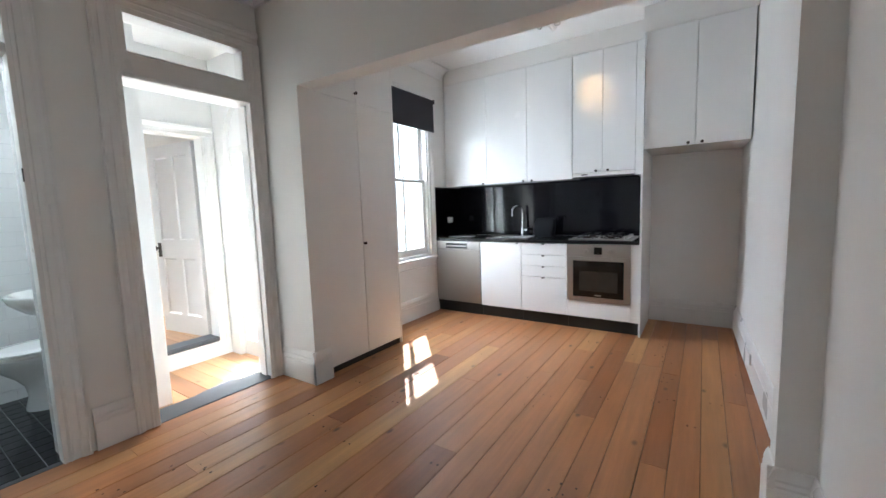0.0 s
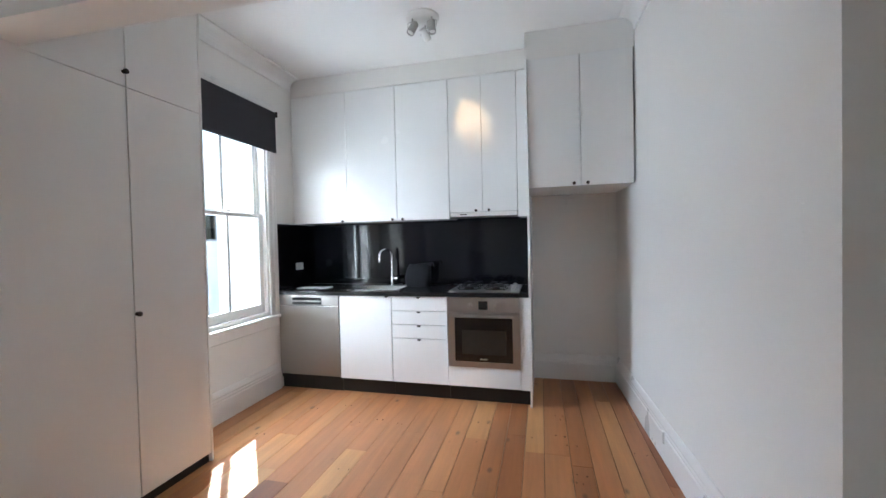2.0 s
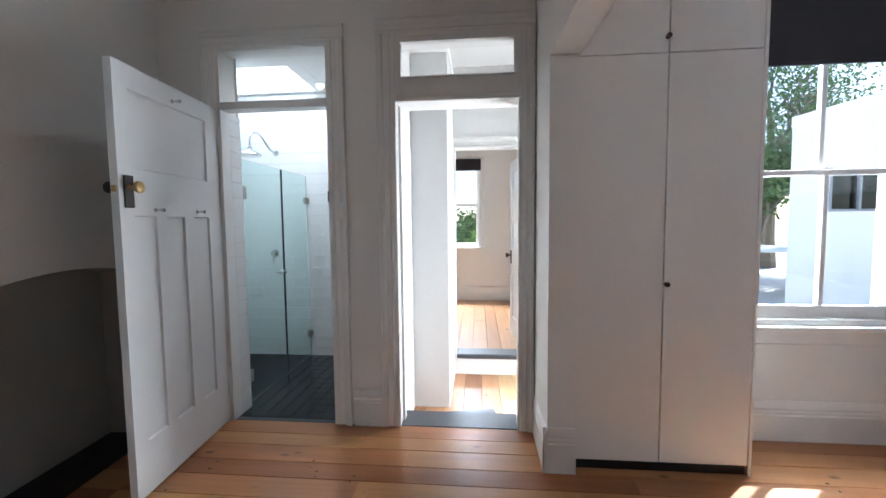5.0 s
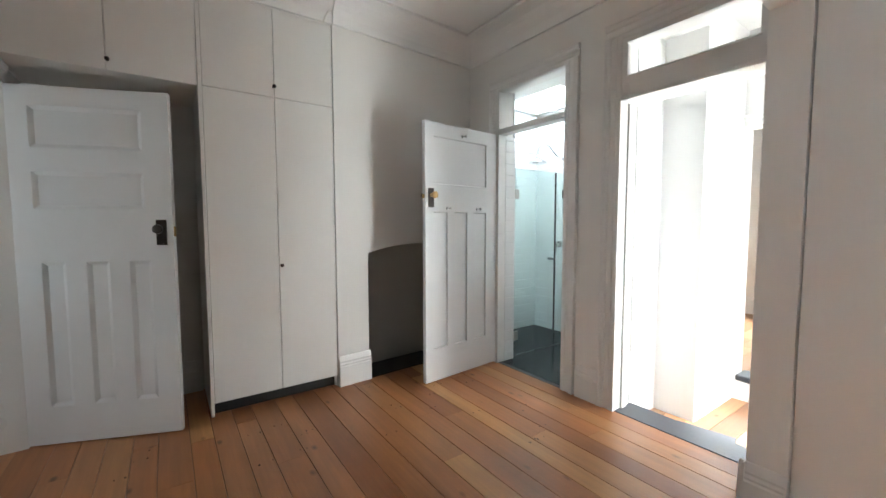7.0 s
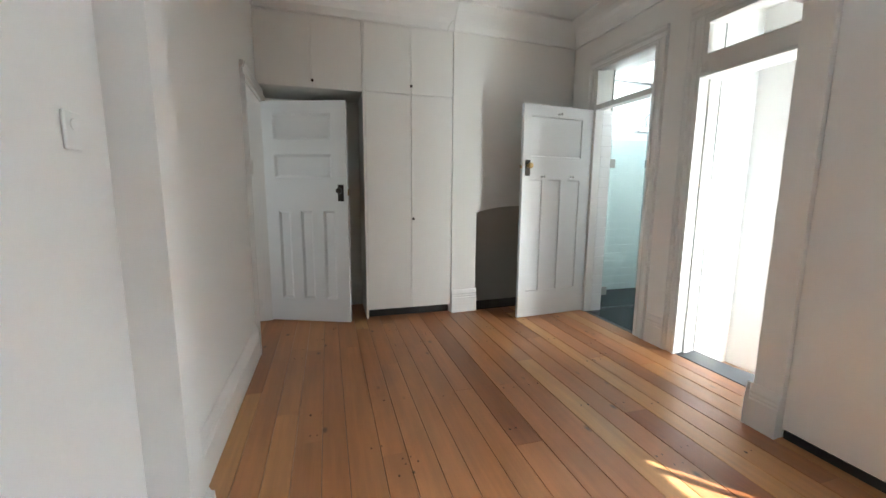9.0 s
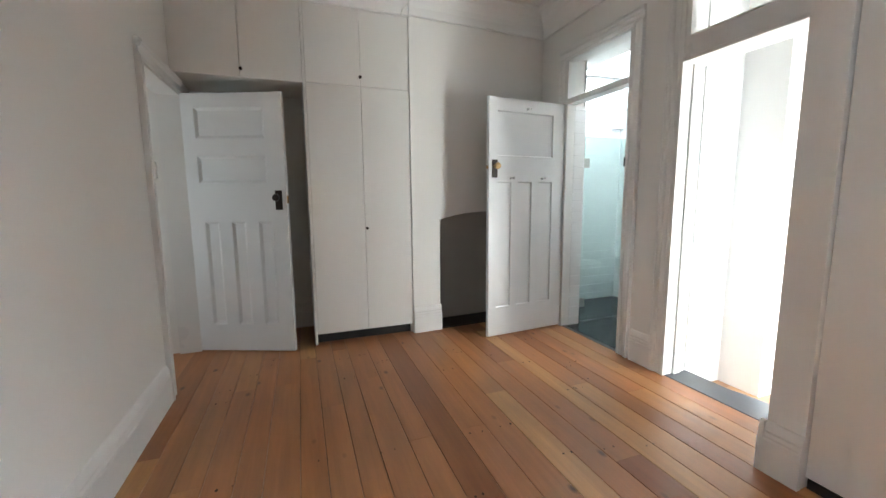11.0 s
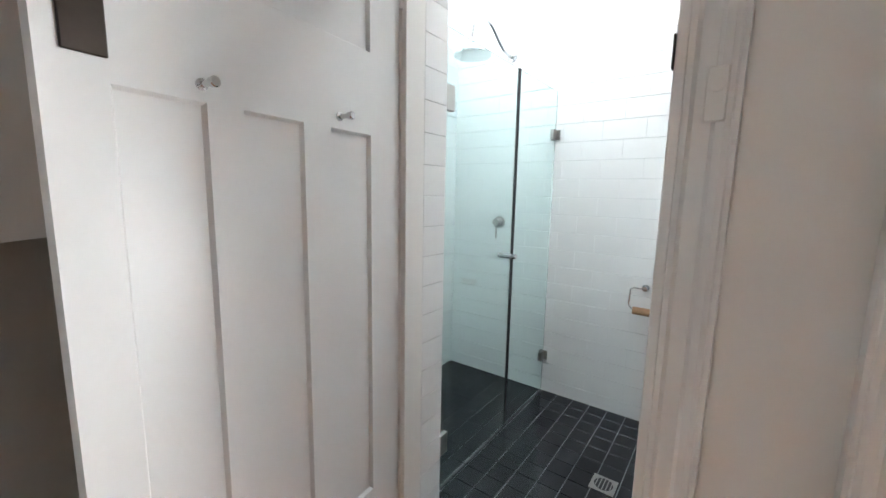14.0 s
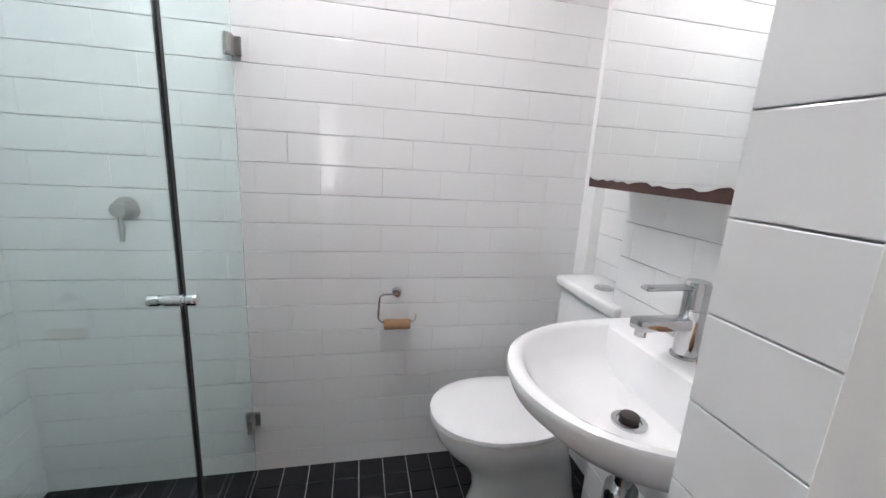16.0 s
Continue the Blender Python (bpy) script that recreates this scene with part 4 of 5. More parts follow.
for x, z in ((0.42, 1.985), (0.25, 1.395), (0.588, 1.395)):
    bm = bmesh.new()
    lathe(bm, [(0.011, 0.018), (0.011, 0.022), (0.006, 0.024), (0.006, 0.05), (0.009, 0.052), (0.010, 0.064), (0.008, 0.066)], MB @ basis((x, 0, z), (1, 0, 0), (0, 0, 1), (0, 1, 0)), 16)
    part("hook", bm, CHROME, bd, "chrome peg hook", smooth=True)
for z in (0.25, 1.8):
    bm = bmesh.new()
    cyl(bm, (HX + 0.0, HY + 0.026, z - 0.045), (HX + 0.0, HY + 0.026, z + 0.045), 0.006, n=10)
    part("hinge", bm, TRIM, bd, smooth=True)

# east door: hinged at the alcove's corner, swung into the room
GX, GY = 1.19, 0.405
ang2 = math.atan2(0.70 - GY, 0.463 - GX)
MG = Matrix.Translation((GX, GY, 0.012)) @ Matrix.Rotation(ang2, 4, "Z")
W2 = 0.785
gd = thing("panelled_door", (GX, GY, 0), "white painted timber door with two wide and three tall moulded panels, standing open", "door")
bm = leaf(W2, 2.038, [(0.10, W2 - 0.14, 1.70, 1.93), (0.10, W2 - 0.14, 1.36, 1.57), (0.12, 0.235, 0.22, 1.06), (0.335, 0.45, 0.22, 1.06), (0.55, 0.665, 0.22, 1.06)], depth=0.014, slope=0.022)
part("leaf", placed(bm, MG), DOORPAINT, gd)
for s in (1, -1):
    lock_set(gd, MG, W2 - 0.06, 1.225, s, DARKMETAL, DARKMETAL)
bm = bmesh.new()
box(bm, W2 - 0.002, W2 + 0.008, -0.01, 0.01, 1.2, 1.26, bevel=0.002)
part("latch", placed(bm, MG), BRASS, gd)
# its frame and architrave
bm = bmesh.new()
for a, b in ((1.165, 1.187), (0.40, 0.422)):
    extrude(bm, [(a, 0), (b, 0), (b, 2.06), (a, 2.06)], -0.004, 0.15, EMAT)
extrude(bm, [(0.40, 2.035), (1.187, 2.035), (1.187, 2.06), (0.40, 2.06)], -0.003, 0.149, EMAT)
structure("door_frame_3", bm, TRIM, "white painted timber door frame in the party wall", "door frame")
bm = bmesh.new()
extrude(bm, ARCH, 0, 2.055, EMAT @ basis((1.187, 0, 0), (1, 0, 0), (0, 0, -1), (0, 1, 0)))
extrude(bm, ARCH, 0.40, 1.283, EMAT @ basis((0, 2.055, 0), (0, 1, 0), (0, 0, -1), (1, 0, 0)))
structure("architrave", bm, TRIM, "white painted moulded architrave round the east doorway", "architrave")
# lobby behind the east door
bm = bmesh.new()
box(bm, 1.34, 2.6, 0.28, 0.38, -0.1, 2.6)
wall_boxes(bm, 0.38, 2.3, 2.5, 2.6, -0.1, 2.6, [(0.62, 0.94, 0.6, 2.0)], "y")
box(bm, 1.34, 2.6, 2.2, 2.3, -0.1, 2.6)
box(bm, 1.36, 2.6, 0.28, 2.3, 2.5, 2.6)
structure("lobby_wall", bm, PLASTER, "plain pale wall of the unlit lobby behind the door", "wall")
sd2 = thing("window_3", (2.55, 0.78, 0.6), "narrow white framed glazed sidelight in the lobby wall", "window", kind="structure")
bm = bmesh.new()
wall_boxes(bm, 0.622, 0.938, 2.53, 2.57, 0.602, 1.998, [(0.66, 0.9, 0.64, 1.96)], "y")
part("window_frame", bm, TRIM, sd2)
p = part("pane", rect((2.547, 2.553, 0.657, 0.903, 0.637, 1.963)), GLASS, sd2)
p.visible_shadow = False
structure("lobby_floor", rect((1.22, 2.6, 0.3, 2.3, -0.08, -0.004)), TIMBER, "timber floor of the unlit lobby", "floor")


def rocker(name, m, label, w=0.07, h=0.115):
    """A switch plate on a wall; m maps (u, v, out)."""
    ob = thing(name, m.translation, label, "light switch")
    bm = bmesh.new()
    box(bm, -w / 2, w / 2, -h / 2, h / 2, 0, 0.009, bevel=0.003, m=m)
    pl = part("plate", bm, PLASTIC, ob)
    bm = bmesh.new()
    lathe(bm, [(0.013, 0.009), (0.013, 0.012), (0.009, 0.013)], m @ Matrix.Translation((0, h * 0.16, 0)), 16)
    part("button", bm, PLASTIC, pl, smooth=True)


rocker("light_switch", basis((-1.93, 1.74, 1.41), (0, 1, 0), (0, 0, 1), (1, 0, 0)), "white plastic light switch on the bathroom architrave", 0.036, 0.1)
rocker("light_switch", KMAT @ basis((3.345, 1.385, 0), (1, 0, 0), (0, 1, 0), (0, 0, -1)), "white plastic light switch plate on the party wall", 0.06, 0.085)
rocker("light_switch", EMAT @ basis((1.235, 1.42, -0.03), (1, 0, 0), (0, 1, 0), (0, 0, -1)), "white plastic light switch on the door architrave", 0.036, 0.1)

# ---- bathroom ----
BX0, BX1, BY0, BY1 = -3.28, -2.15, 0.215, 2.24
structure("bathroom_wall", rect((BX0 - 0.12, BX0 - 0.007, BY0 - 0.1, 2.09, -0.1, 3.2)), GROUT, "tiled bathroom wall behind the toilet roll holder", "wall")
BATHWALL = bpy.data.objects["bathroom_wall"]
structure("bathroom_wall_south", rect((BX0, -2.151, BY0 - 0.12, BY0 - 0.007, -0.1, 3.2)), GROUT, "tiled end wall of the shower", "wall")
bm = bmesh.new()
box(bm, BX0 - 0.12, -2.83, BY1 + 0.007, BY1 + 0.13, -0.1, 3.2)
box(bm, -2.828, -2.602, 2.079, 2.344, -0.3, 3.2)
box(bm, -2.6015, -2.152, 2.079, 2.10, -0.3, 3.2)
box(bm, BX0 - 0.12, BX0 - 0.007, 2.092, BY1 + 0.006, -0.1, 3.2)
structure("bathroom_wall_north", bm, GROUT, "tiled bathroom wall behind the basin and cistern", "wall")
# sloping ceiling with a skylight shaft
bm = bmesh.new()
wall_boxes(bm, BX0 - 0.1, BX1, 0, 0.06, -0.2, 2.4, [(-3.22, -2.62, 0.27, 1.08)], "x", m=Matrix(((1, 0, 0, 0), (0, 0, 1, 0), (0, 1, 0, 2.6), (0, 0, 0, 1))))
structure("ceiling_bathroom", bm, CEILING, "white painted bathroom ceiling with a skylight opening", "ceiling")
bm = bmesh.new()
for b in ((-3.26, -3.22, 0.23, 1.12), (-2.62, -2.58, 0.23, 1.12), (-3.22, -2.62, 0.23, 0.27), (-3.22, -2.62, 1.08, 1.12)):
    box(bm, *b, 2.655, 3.0)
structure("skylight_shaft", bm, CEILING, "white painted skylight shaft", "skylight")
sl = structure("skylight_glass", rect((-3.24, -2.6, 0.25, 1.10, 3.0, 3.006)), GLASS, "clear skylight pane over the bathroom", "skylight")
sl.visible_shadow = False
for x, y in ((-3.04, 1.19), (-2.45, 1.5)):
    dl = thing("downlight", (x, y, 2.6), "small round recessed downlight, lit", "downlight", "bathroom downlights")
    bm = bmesh.new()
    lathe(bm, [(0.045, 2.5995), (0.045, 2.594), (0.033, 2.592)], Matrix.Translation((x, y, 0)), 24)
    part("rim", bm, PLASTIC, dl, smooth=True)
    bm = bmesh.new()
    lathe(bm, [(0.03, 2.5925), (0.03, 2.591), (0.01, 2.5905)], Matrix.Translation((x, y, 0)), 20)
    part("lens", bm, DOWNGLOW, dl)
    lamp = new("downlight_beam", bpy.data.lights.new("downlight_beam", "SPOT"))
    lamp.data.energy, lamp.data.color, lamp.data.spot_size, lamp.data.spot_blend, lamp.data.shadow_soft_size = 9.5, (1.0, 0.97, 0.94), radians(150), 0.8, 0.03
    lamp.matrix_basis = look((x, y, 2.585), (x, y + 0.001, 0))
structure("floor_bathroom", rect((BX0 - 0.1, -1.965, BY0 - 0.1, 2.05, -0.1, -0.005)), GROUT_DARK, "small black square tiles with pale grout", "floor")
BATHFLOOR = bpy.data.objects["floor_bathroom"]
structure("floor_bathroom_alcove", rect((BX0 - 0.1, -2.61, 2.051, BY1 + 0.05, -0.1, -0.005)), GROUT_DARK, "pale grout bed of the black bathroom floor tiles", "floor")
structure("floor_bathroom_edge", rect((-2.609, -2.153, 2.051, 2.078, -0.1, -0.005)), GROUT_DARK, "pale grout bed of the black bathroom floor tiles", "floor")
bm = bmesh.new()
box(bm, -2.0, -1.957, 0.958, 1.662, -0.06, 0.003, bevel=0.002)
structure("threshold_bathroom", bm, SLATE, "narrow dark threshold at the bathroom doorway", "threshold")

# shower screen
GY1 = 0.915
sc = thing("shower_screen", (-2.7, GY1, 0), "frameless clear glass shower screen with a hinged door, closed", "shower screen")
EDGE = glass("green_glass_edge", (0.25, 0.5, 0.45), 0.1)
for x0, x1, nm in ((-2.775, -2.185, "glass_door"), (-3.272, -2.785, "fixed_panel")):
    p = part(nm, rect((x0, x1, GY1 - 0.005, GY1 + 0.005, 0.012, 1.80), bevel=0.001), SHOWER_GLASS, sc)
    p.visible_shadow = False
# black strip added to stand in for the dark edge of the thick glass
bm = bmesh.new()
box(bm, -2.7875, -2.7725, GY1 - 0.008, GY1 + 0.008, 0.011, 1.801)
part("glass_edge_strip", bm, BLACK, sc, "dark strip along the glass door's edge")
for x, z in ((-3.272, 1.56), (-3.272, 0.235)):
    bm = bmesh.new()
    box(bm, x - 0.004, x + 0.055, GY1 - 0.013, GY1 + 0.013, z - 0.028, z + 0.028, bevel=0.002)
    box(bm, x - 0.006, x + 0.006, GY1 - 0.03, GY1 + 0.03, z - 0.028, z + 0.028, bevel=0.002)
    part("bracket", bm, STEEL, sc, "square chrome glass bracket")
for z in (1.56, 0.2):
    bm = bmesh.new()
    box(bm, -2.245, -2.175, GY1 - 0.013, GY1 + 0.013, z - 0.045, z + 0.045, bevel=0.002)
    box(bm, -2.185, -2.165, GY1 - 0.028, GY1 + 0.02, z - 0.045, z + 0.045, bevel=0.002)
    part("hinge", bm, STEEL, sc, "square chrome glass hinge")
bm = bmesh.new()
lathe(bm, [(0.012, -0.05), (0.013, -0.048), (0.013, -0.03), (0.010, -0.027), (0.010, -0.022), (0.013, -0.02), (0.013, 0.02), (0.010, 0.022), (0.010, 0.027), (0.013, 0.03), (0.013, 0.05), (0.012, 0.052)], basis((-2.735, GY1, 0.92), (1, 0, 0), (0, 0, 1), (0, -1, 0)), 16)
part("handle", bm, CHROME, sc, "ribbed chrome knob handle", smooth=True)
# shower head and mixer
sh = thing("rain_shower", (BX0, 0.62, 2.03), "chrome rain shower head on a curved wall arm", "shower")
bm = bmesh.new()
lathe(bm, [(0.03, 0.0), (0.028, 0.008), (0.014, 0.012)], basis((BX0, 0.62, 2.035), (0, 1, 0), (0, 0, 1), (1, 0, 0)), 20)
part("wall_flange", bm, CHROME, sh, smooth=True)
bm = bmesh.new()
arm = [(-3.28, 0.62, 2.035), (-3.22, 0.62, 2.035), (-3.17, 0.615, 2.05), (-3.12, 0.608, 2.09), (-3.06, 0.60, 2.145), (-3.0, 0.592, 2.17), (-2.94, 0.585, 2.16), (-2.90, 0.58, 2.12), (-2.89, 0.578, 2.07), (-2.89, 0.578, 2.03)]
sweep(bm, arm, 0.010, 12)
part("arm", bm, CHROME, sh, smooth=True)
bm = bmesh.new()
lathe(bm, [(0.012, 2.035), (0.022, 2.02), (0.022, 2.005), (0.03, 1.995), (0.06, 1.985), (0.092, 1.965), (0.1, 1.952), (0.1, 1.944), (0.085, 1.942)], Matrix.Translation((-2.89, 0.578, 0)), 32)
part("rose", bm, CHROME, sh, smooth=True)
mx = thing("shower_mixer", (BX0, 0.57, 1.035), "chrome lever shower mixer on the tiled wall", "tap")
bm = bmesh.new()
lathe(bm, [(0.038, 0.0), (0.038, 0.006), (0.026, 0.008), (0.026, 0.05), (0.022, 0.056)], basis((BX0, 0.57, 1.04), (0, 1, 0), (0, 0, 1), (1, 0, 0)), 24)
part("body", bm, STEEL, mx, smooth=True)
bm = bmesh.new()
cyl(bm, (BX0 + 0.045, 0.57, 1.02), (BX0 + 0.05, 0.572, 0.94), 0.006, n=12)
part("lever", bm, STEEL, mx, smooth=True)
FX, FYW = -2.655, 1.457
fw = thing("floor_waste", (FX, FYW, 0), "square steel floor waste with a dark round grate", "floor drain")
part("frame", rect((FX - 0.05, FX + 0.05, FYW - 0.05, FYW + 0.05, 0.0, 0.003), bevel=0.001), STEEL, fw)
bm = bmesh.new()
lathe(bm, [(0.038, 0.003), (0.038, 0.0036), (0.01, 0.0037)], Matrix.Translation((FX, FYW, 0)), 24)
part("drain", bm, DARKHOLE, fw)
for k in range(5):
    w = 0.036 * math.sqrt(1 - ((k - 2) / 2.6) ** 2)
    part("bar", rect((FX - w, FX + w, FYW - 0.030 + k * 0.0145, FYW - 0.026 + k * 0.0145, 0.0037, 0.0052)), STEEL, fw)

# toilet
TX = -2.965
wc = thing("toilet", (TX, 1.9, 0), "white ceramic close-coupled toilet with its lid down", "toilet")


def oval(bm, rows, cx, n=36):
    """Rings (z, half width, y front, y back) joined into a skin; blunt at the back, round in front."""
    prev = None
    for z, hw, yf, yb in rows:
        ring = []
        cy, hl = (yf + yb) / 2, (yb - yf) / 2
        for k in range(n):
            a = 2 * math.pi * k / n
            c, s = math.cos(a), math.sin(a)
            e = 0.75 if s > 0 else 1.0
            ring.append(bm.verts.new((cx + hw * (abs(c) ** (0.8 if s > 0 else 0.95)) * (1 if c > 0 else -1), cy + hl * (abs(s) ** e) * (1 if s > 0 else -1), z)))
        if prev:
            for k in range(n):
                bm.faces.new((prev[k], prev[(k + 1) % n], ring[(k + 1) % n], ring[k]))
        else:
            bm.faces.new(ring[::-1])
        prev = ring
    bm.faces.new(prev)


bm = bmesh.new()
oval(bm, [(0.0, 0.125, 1.70, 2.12), (0.02, 0.12, 1.70, 2.12), (0.10, 0.10, 1.72, 2.10), (0.17, 0.098, 1.71, 2.09), (0.23, 0.115, 1.67, 2.07), (0.29, 0.15, 1.61, 2.05), (0.34, 0.172, 1.575, 2.04), (0.375, 0.18, 1.565, 2.04), (0.39, 0.178, 1.57, 2.04)], TX)
part("pan", bm, CERAMIC, wc, smooth=True)
bm = bmesh.new()
oval(bm, [(0.391, 0.180, 1.56, 2.02), (0.395, 0.186, 1.553, 2.02), (0.408, 0.186, 1.553, 2.02), (0.412, 0.182, 1.557, 2.02)], TX)
part("seat", bm, PLASTIC, wc, smooth=True)
bm = bmesh.new()
oval(bm, [(0.414, 0.182, 1.556, 2.02), (0.418, 0.188, 1.55, 2.022), (0.430, 0.187, 1.551, 2.022), (0.437, 0.175, 1.565, 2.015), (0.440, 0.12, 1.63, 1.98)], TX)
part("lid", bm, CERAMIC, wc, smooth=True)
for x in (-0.07, 0.07):
    bm = bmesh.new()
    cyl(bm, (TX + x - 0.02, 2.015, 0.42), (TX + x + 0.02, 2.015, 0.42), 0.012, n=12)
    part("seat_hinge", bm, CHROME, wc, smooth=True)
bm = bmesh.new()
box(bm, TX - 0.165, TX + 0.165, 2.06, 2.235, 0.385, 0.81, bevel=0.02, seg=3)
part("cistern", bm, CERAMIC, wc, smooth=True)
bm = bmesh.new()
box(bm, TX - 0.178, TX + 0.178, 2.045, 2.238, 0.812, 0.852, bevel=0.014, seg=3)
cl = part("cistern_lid", bm, CERAMIC, wc, smooth=True)
bm = bmesh.new()
lathe(bm, [(0.032, 0.852), (0.032, 0.857), (0.028, 0.859)], Matrix.Translation((TX, 2.13, 0)), 24)
part("flush_button", bm, CHROME, cl, smooth=True)

# wall basin
VX, VY = -2.455, 2.069
bs = thing("wash_basin", (VX, VY, 0.7), "white ceramic wall-hung wash basin with a rounded front", "basin")
bm = bmesh.new()


def bowl_ring(hw, yf, z, n=44, back=VY):
    pts = []
    for k in range(n):
        a = math.pi * k / (n - 1)
        pts.append(bm.verts.new((VX - hw * math.cos(a) * (1.0 if abs(math.cos(a)) < 0.98 else 1.0), back - (back - yf) * math.sin(a) ** 0.62, z)))
    return pts


rings = [bowl_ring(0.09, 1.90, 0.66), bowl_ring(0.16, 1.79, 0.69), bowl_ring(0.22, 1.68, 0.745), bowl_ring(0.257, 1.615, 0.805), bowl_ring(0.265, 1.60, 0.84), bowl_ring(0.263, 1.603, 0.851), bowl_ring(0.256, 1.613, 0.856), bowl_ring(0.242, 1.632, 0.853, back=1.975), bowl_ring(0.232, 1.642, 0.843, back=1.96), bowl_ring(0.21, 1.68, 0.79, back=1.945), bowl_ring(0.15, 1.76, 0.748, back=1.935), bowl_ring(0.07, 1.83, 0.732, back=1.90)]
for a, b in zip(rings, rings[1:]):
    for k in range(len(a) - 1):
        bm.faces.new((a[k], a[k + 1], b[k + 1], b[k]))
    bm.faces.new((a[-1], a[0], b[0], b[-1]))
bm.faces.new(rings[0][::-1])
bm.faces.new(rings[-1])
part("bowl", bm, CERAMIC, bs, smooth=True)
bm = bmesh.new()
lathe(bm, [(0.036, 0.733), (0.036, 0.738), (0.026, 0.739), (0.024, 0.736)], Matrix.Translation((VX, 1.868, 0)), 24)
wst = part("waste_ring", bm, CHROME, bs, smooth=True)
bm = bmesh.new()
lathe(bm, [(0.02, 0.737), (0.021, 0.748), (0.019, 0.751), (0.008, 0.752)], Matrix.Translation((VX, 1.868, 0)), 20)
part("plug", bm, DARKMETAL, wst, smooth=True)
bm = bmesh.new()
cyl(bm, (VX, 1.88, 0.68), (VX, 1.88, 0.50), 0.02, n=16)
sweep(bm, [(VX, 1.88, 0.52), (VX, 1.88, 0.44), (VX, 1.91, 0.405), (VX, 1.95, 0.40), (VX, 1.98, 0.43), (VX, 2.0, 0.46), (VX, 2.069, 0.46)], 0.02, 14)
lathe(bm, [(0.034, 0.50), (0.036, 0.51), (0.036, 0.56), (0.034, 0.57)], Matrix.Translation((VX, 1.88, 0)), 20)
part("bottle_trap", bm, CHROME, bs, smooth=True)
# basin mixer
bt = thing("basin_tap", (VX - 0.03, 2.02, 0.845), "polished chrome basin mixer with a flat lever", "tap")
PX = VX - 0.045
bm = bmesh.new()
lathe(bm, [(0.03, 0.855), (0.03, 0.86), (0.025, 0.863), (0.025, 0.965), (0.0235, 0.966), (0.0235, 0.969), (0.025, 0.97), (0.025, 1.022), (0.022, 1.028)], Matrix.Translation((PX, 2.02, 0)), 28)
part("body", bm, CHROME, bt, smooth=True)
bm = bmesh.new()
box(bm, PX - 0.02, PX + 0.02, 1.88, 2.01, 0.922, 0.947, bevel=0.006, seg=2)
lathe(bm, [(0.012, 0.908), (0.012, 0.925)], Matrix.Translation((PX, 1.897, 0)), 16)
part("spout", bm, CHROME, bt, smooth=True)
bm = bmesh.new()
box(bm, PX - 0.012, PX + 0.012, 1.885, 2.02, 1.01, 1.019, bevel=0.003)
part("lever", bm, CHROME, bt)
bm = bmesh.new()
box(bm, -0.045, 0.045, -0.03, 0.03, 0.0, 0.035, bevel=0.012, seg=2, m=pose(VX + 0.11, 2.015, 0.8565, 0, 0, 8))
SPONGE = material("tan_sponge", (0.45, 0.25, 0.12), 0.9, grain=0.5, scale=120, bump=0.5)
solid("sponge", bm, SPONGE, "tan brown sponge lying on the basin's back edge", "sponge", smooth=True)
# mirror cabinet with a rusted lower edge
mc = thing("mirror_cabinet", (-2.56, 2.0, 1.2), "mirrored wall cabinet whose lower edge has rusted and flaked", "mirror cabinet")
MX0, MX1, MY = -2.85, -2.30, 1.945
part("body", rect((MX0 + 0.01, MX1 - 0.01, MY + 0.012, 2.069, 1.203, 1.78)), PLASTIC, mc)
for a, b in ((MX0, MX1),):
    dr = part("mirror_door", rect((a, b, MY + 0.002, MY + 0.012, 1.2, 1.78), bevel=0.001), RUST, mc, "mirror door with a rusted lower edge")
    bm = bmesh.new()
    n = 26
    lo = [bm.verts.new((a + 0.003 + (b - a - 0.006) * i / n, MY, 1.216 + 0.022 * abs(noise.noise(Vector((i * 0.35 + a * 9, 0.3, 0)))) + 0.006 * noise.noise(Vector((i * 1.7, a, 2))))) for i in range(n + 1)]
    hi = [bm.verts.new((a + 0.003 + (b - a - 0.006) * i / n, MY, 1.777)) for i in range(n + 1)]
    for i in range(n):
        bm.faces.new((lo[i], lo[i + 1], hi[i + 1], hi[i]))
    part("mirror", bm, MIRROR, dr)
bm = bmesh.new()
ball(bm, (-2.415, 2.005, 0.8725), 0.03, sx=1.15, sy=0.8, sz=0.58, u=16, v=10)
solid("soap_bar", bm, CARD, "worn brown bar of soap on the basin ledge", "soap", smooth=True)
# paper holder
th = thing("toilet_roll_holder", (BX0, 1.456, 0.744), "chrome wire toilet roll holder with an empty cardboard core", "toilet roll holder")
bm = bmesh.new()
lathe(bm, [(0.018, 0.0), (0.018, 0.006), (0.009, 0.009), (0.009, 0.035), (0.012, 0.038)], basis((BX0, 1.456, 0.744), (0, 1, 0), (0, 0, 1), (1, 0, 0)), 16)
part("wall_mount", bm, CHROME, th, smooth=True)
bm = bmesh.new()
X = BX0 + 0.035
sweep(bm, [(X, 1.456, 0.744), (X, 1.405, 0.744), (X, 1.39, 0.735), (X, 1.385, 0.66), (X, 1.387, 0.645), (X, 1.40, 0.632), (X, 1.52, 0.632), (X, 1.528, 0.64), (X, 1.53, 0.66)], 0.004, 8)
part("bar", bm, CHROME, th, smooth=True)
bm = bmesh.new()
lathe(bm, [(0.017, 0.0), (0.02, 0.0), (0.02, 0.1), (0.017, 0.1)], basis((X, 1.408, 0.622), (0, 0, 1), (1, 0, 0), (0, 1, 0)), 20)
solid("cardboard_roll", bm, CARD, "empty brown cardboard toilet roll core on the holder", "toilet roll", smooth=True)

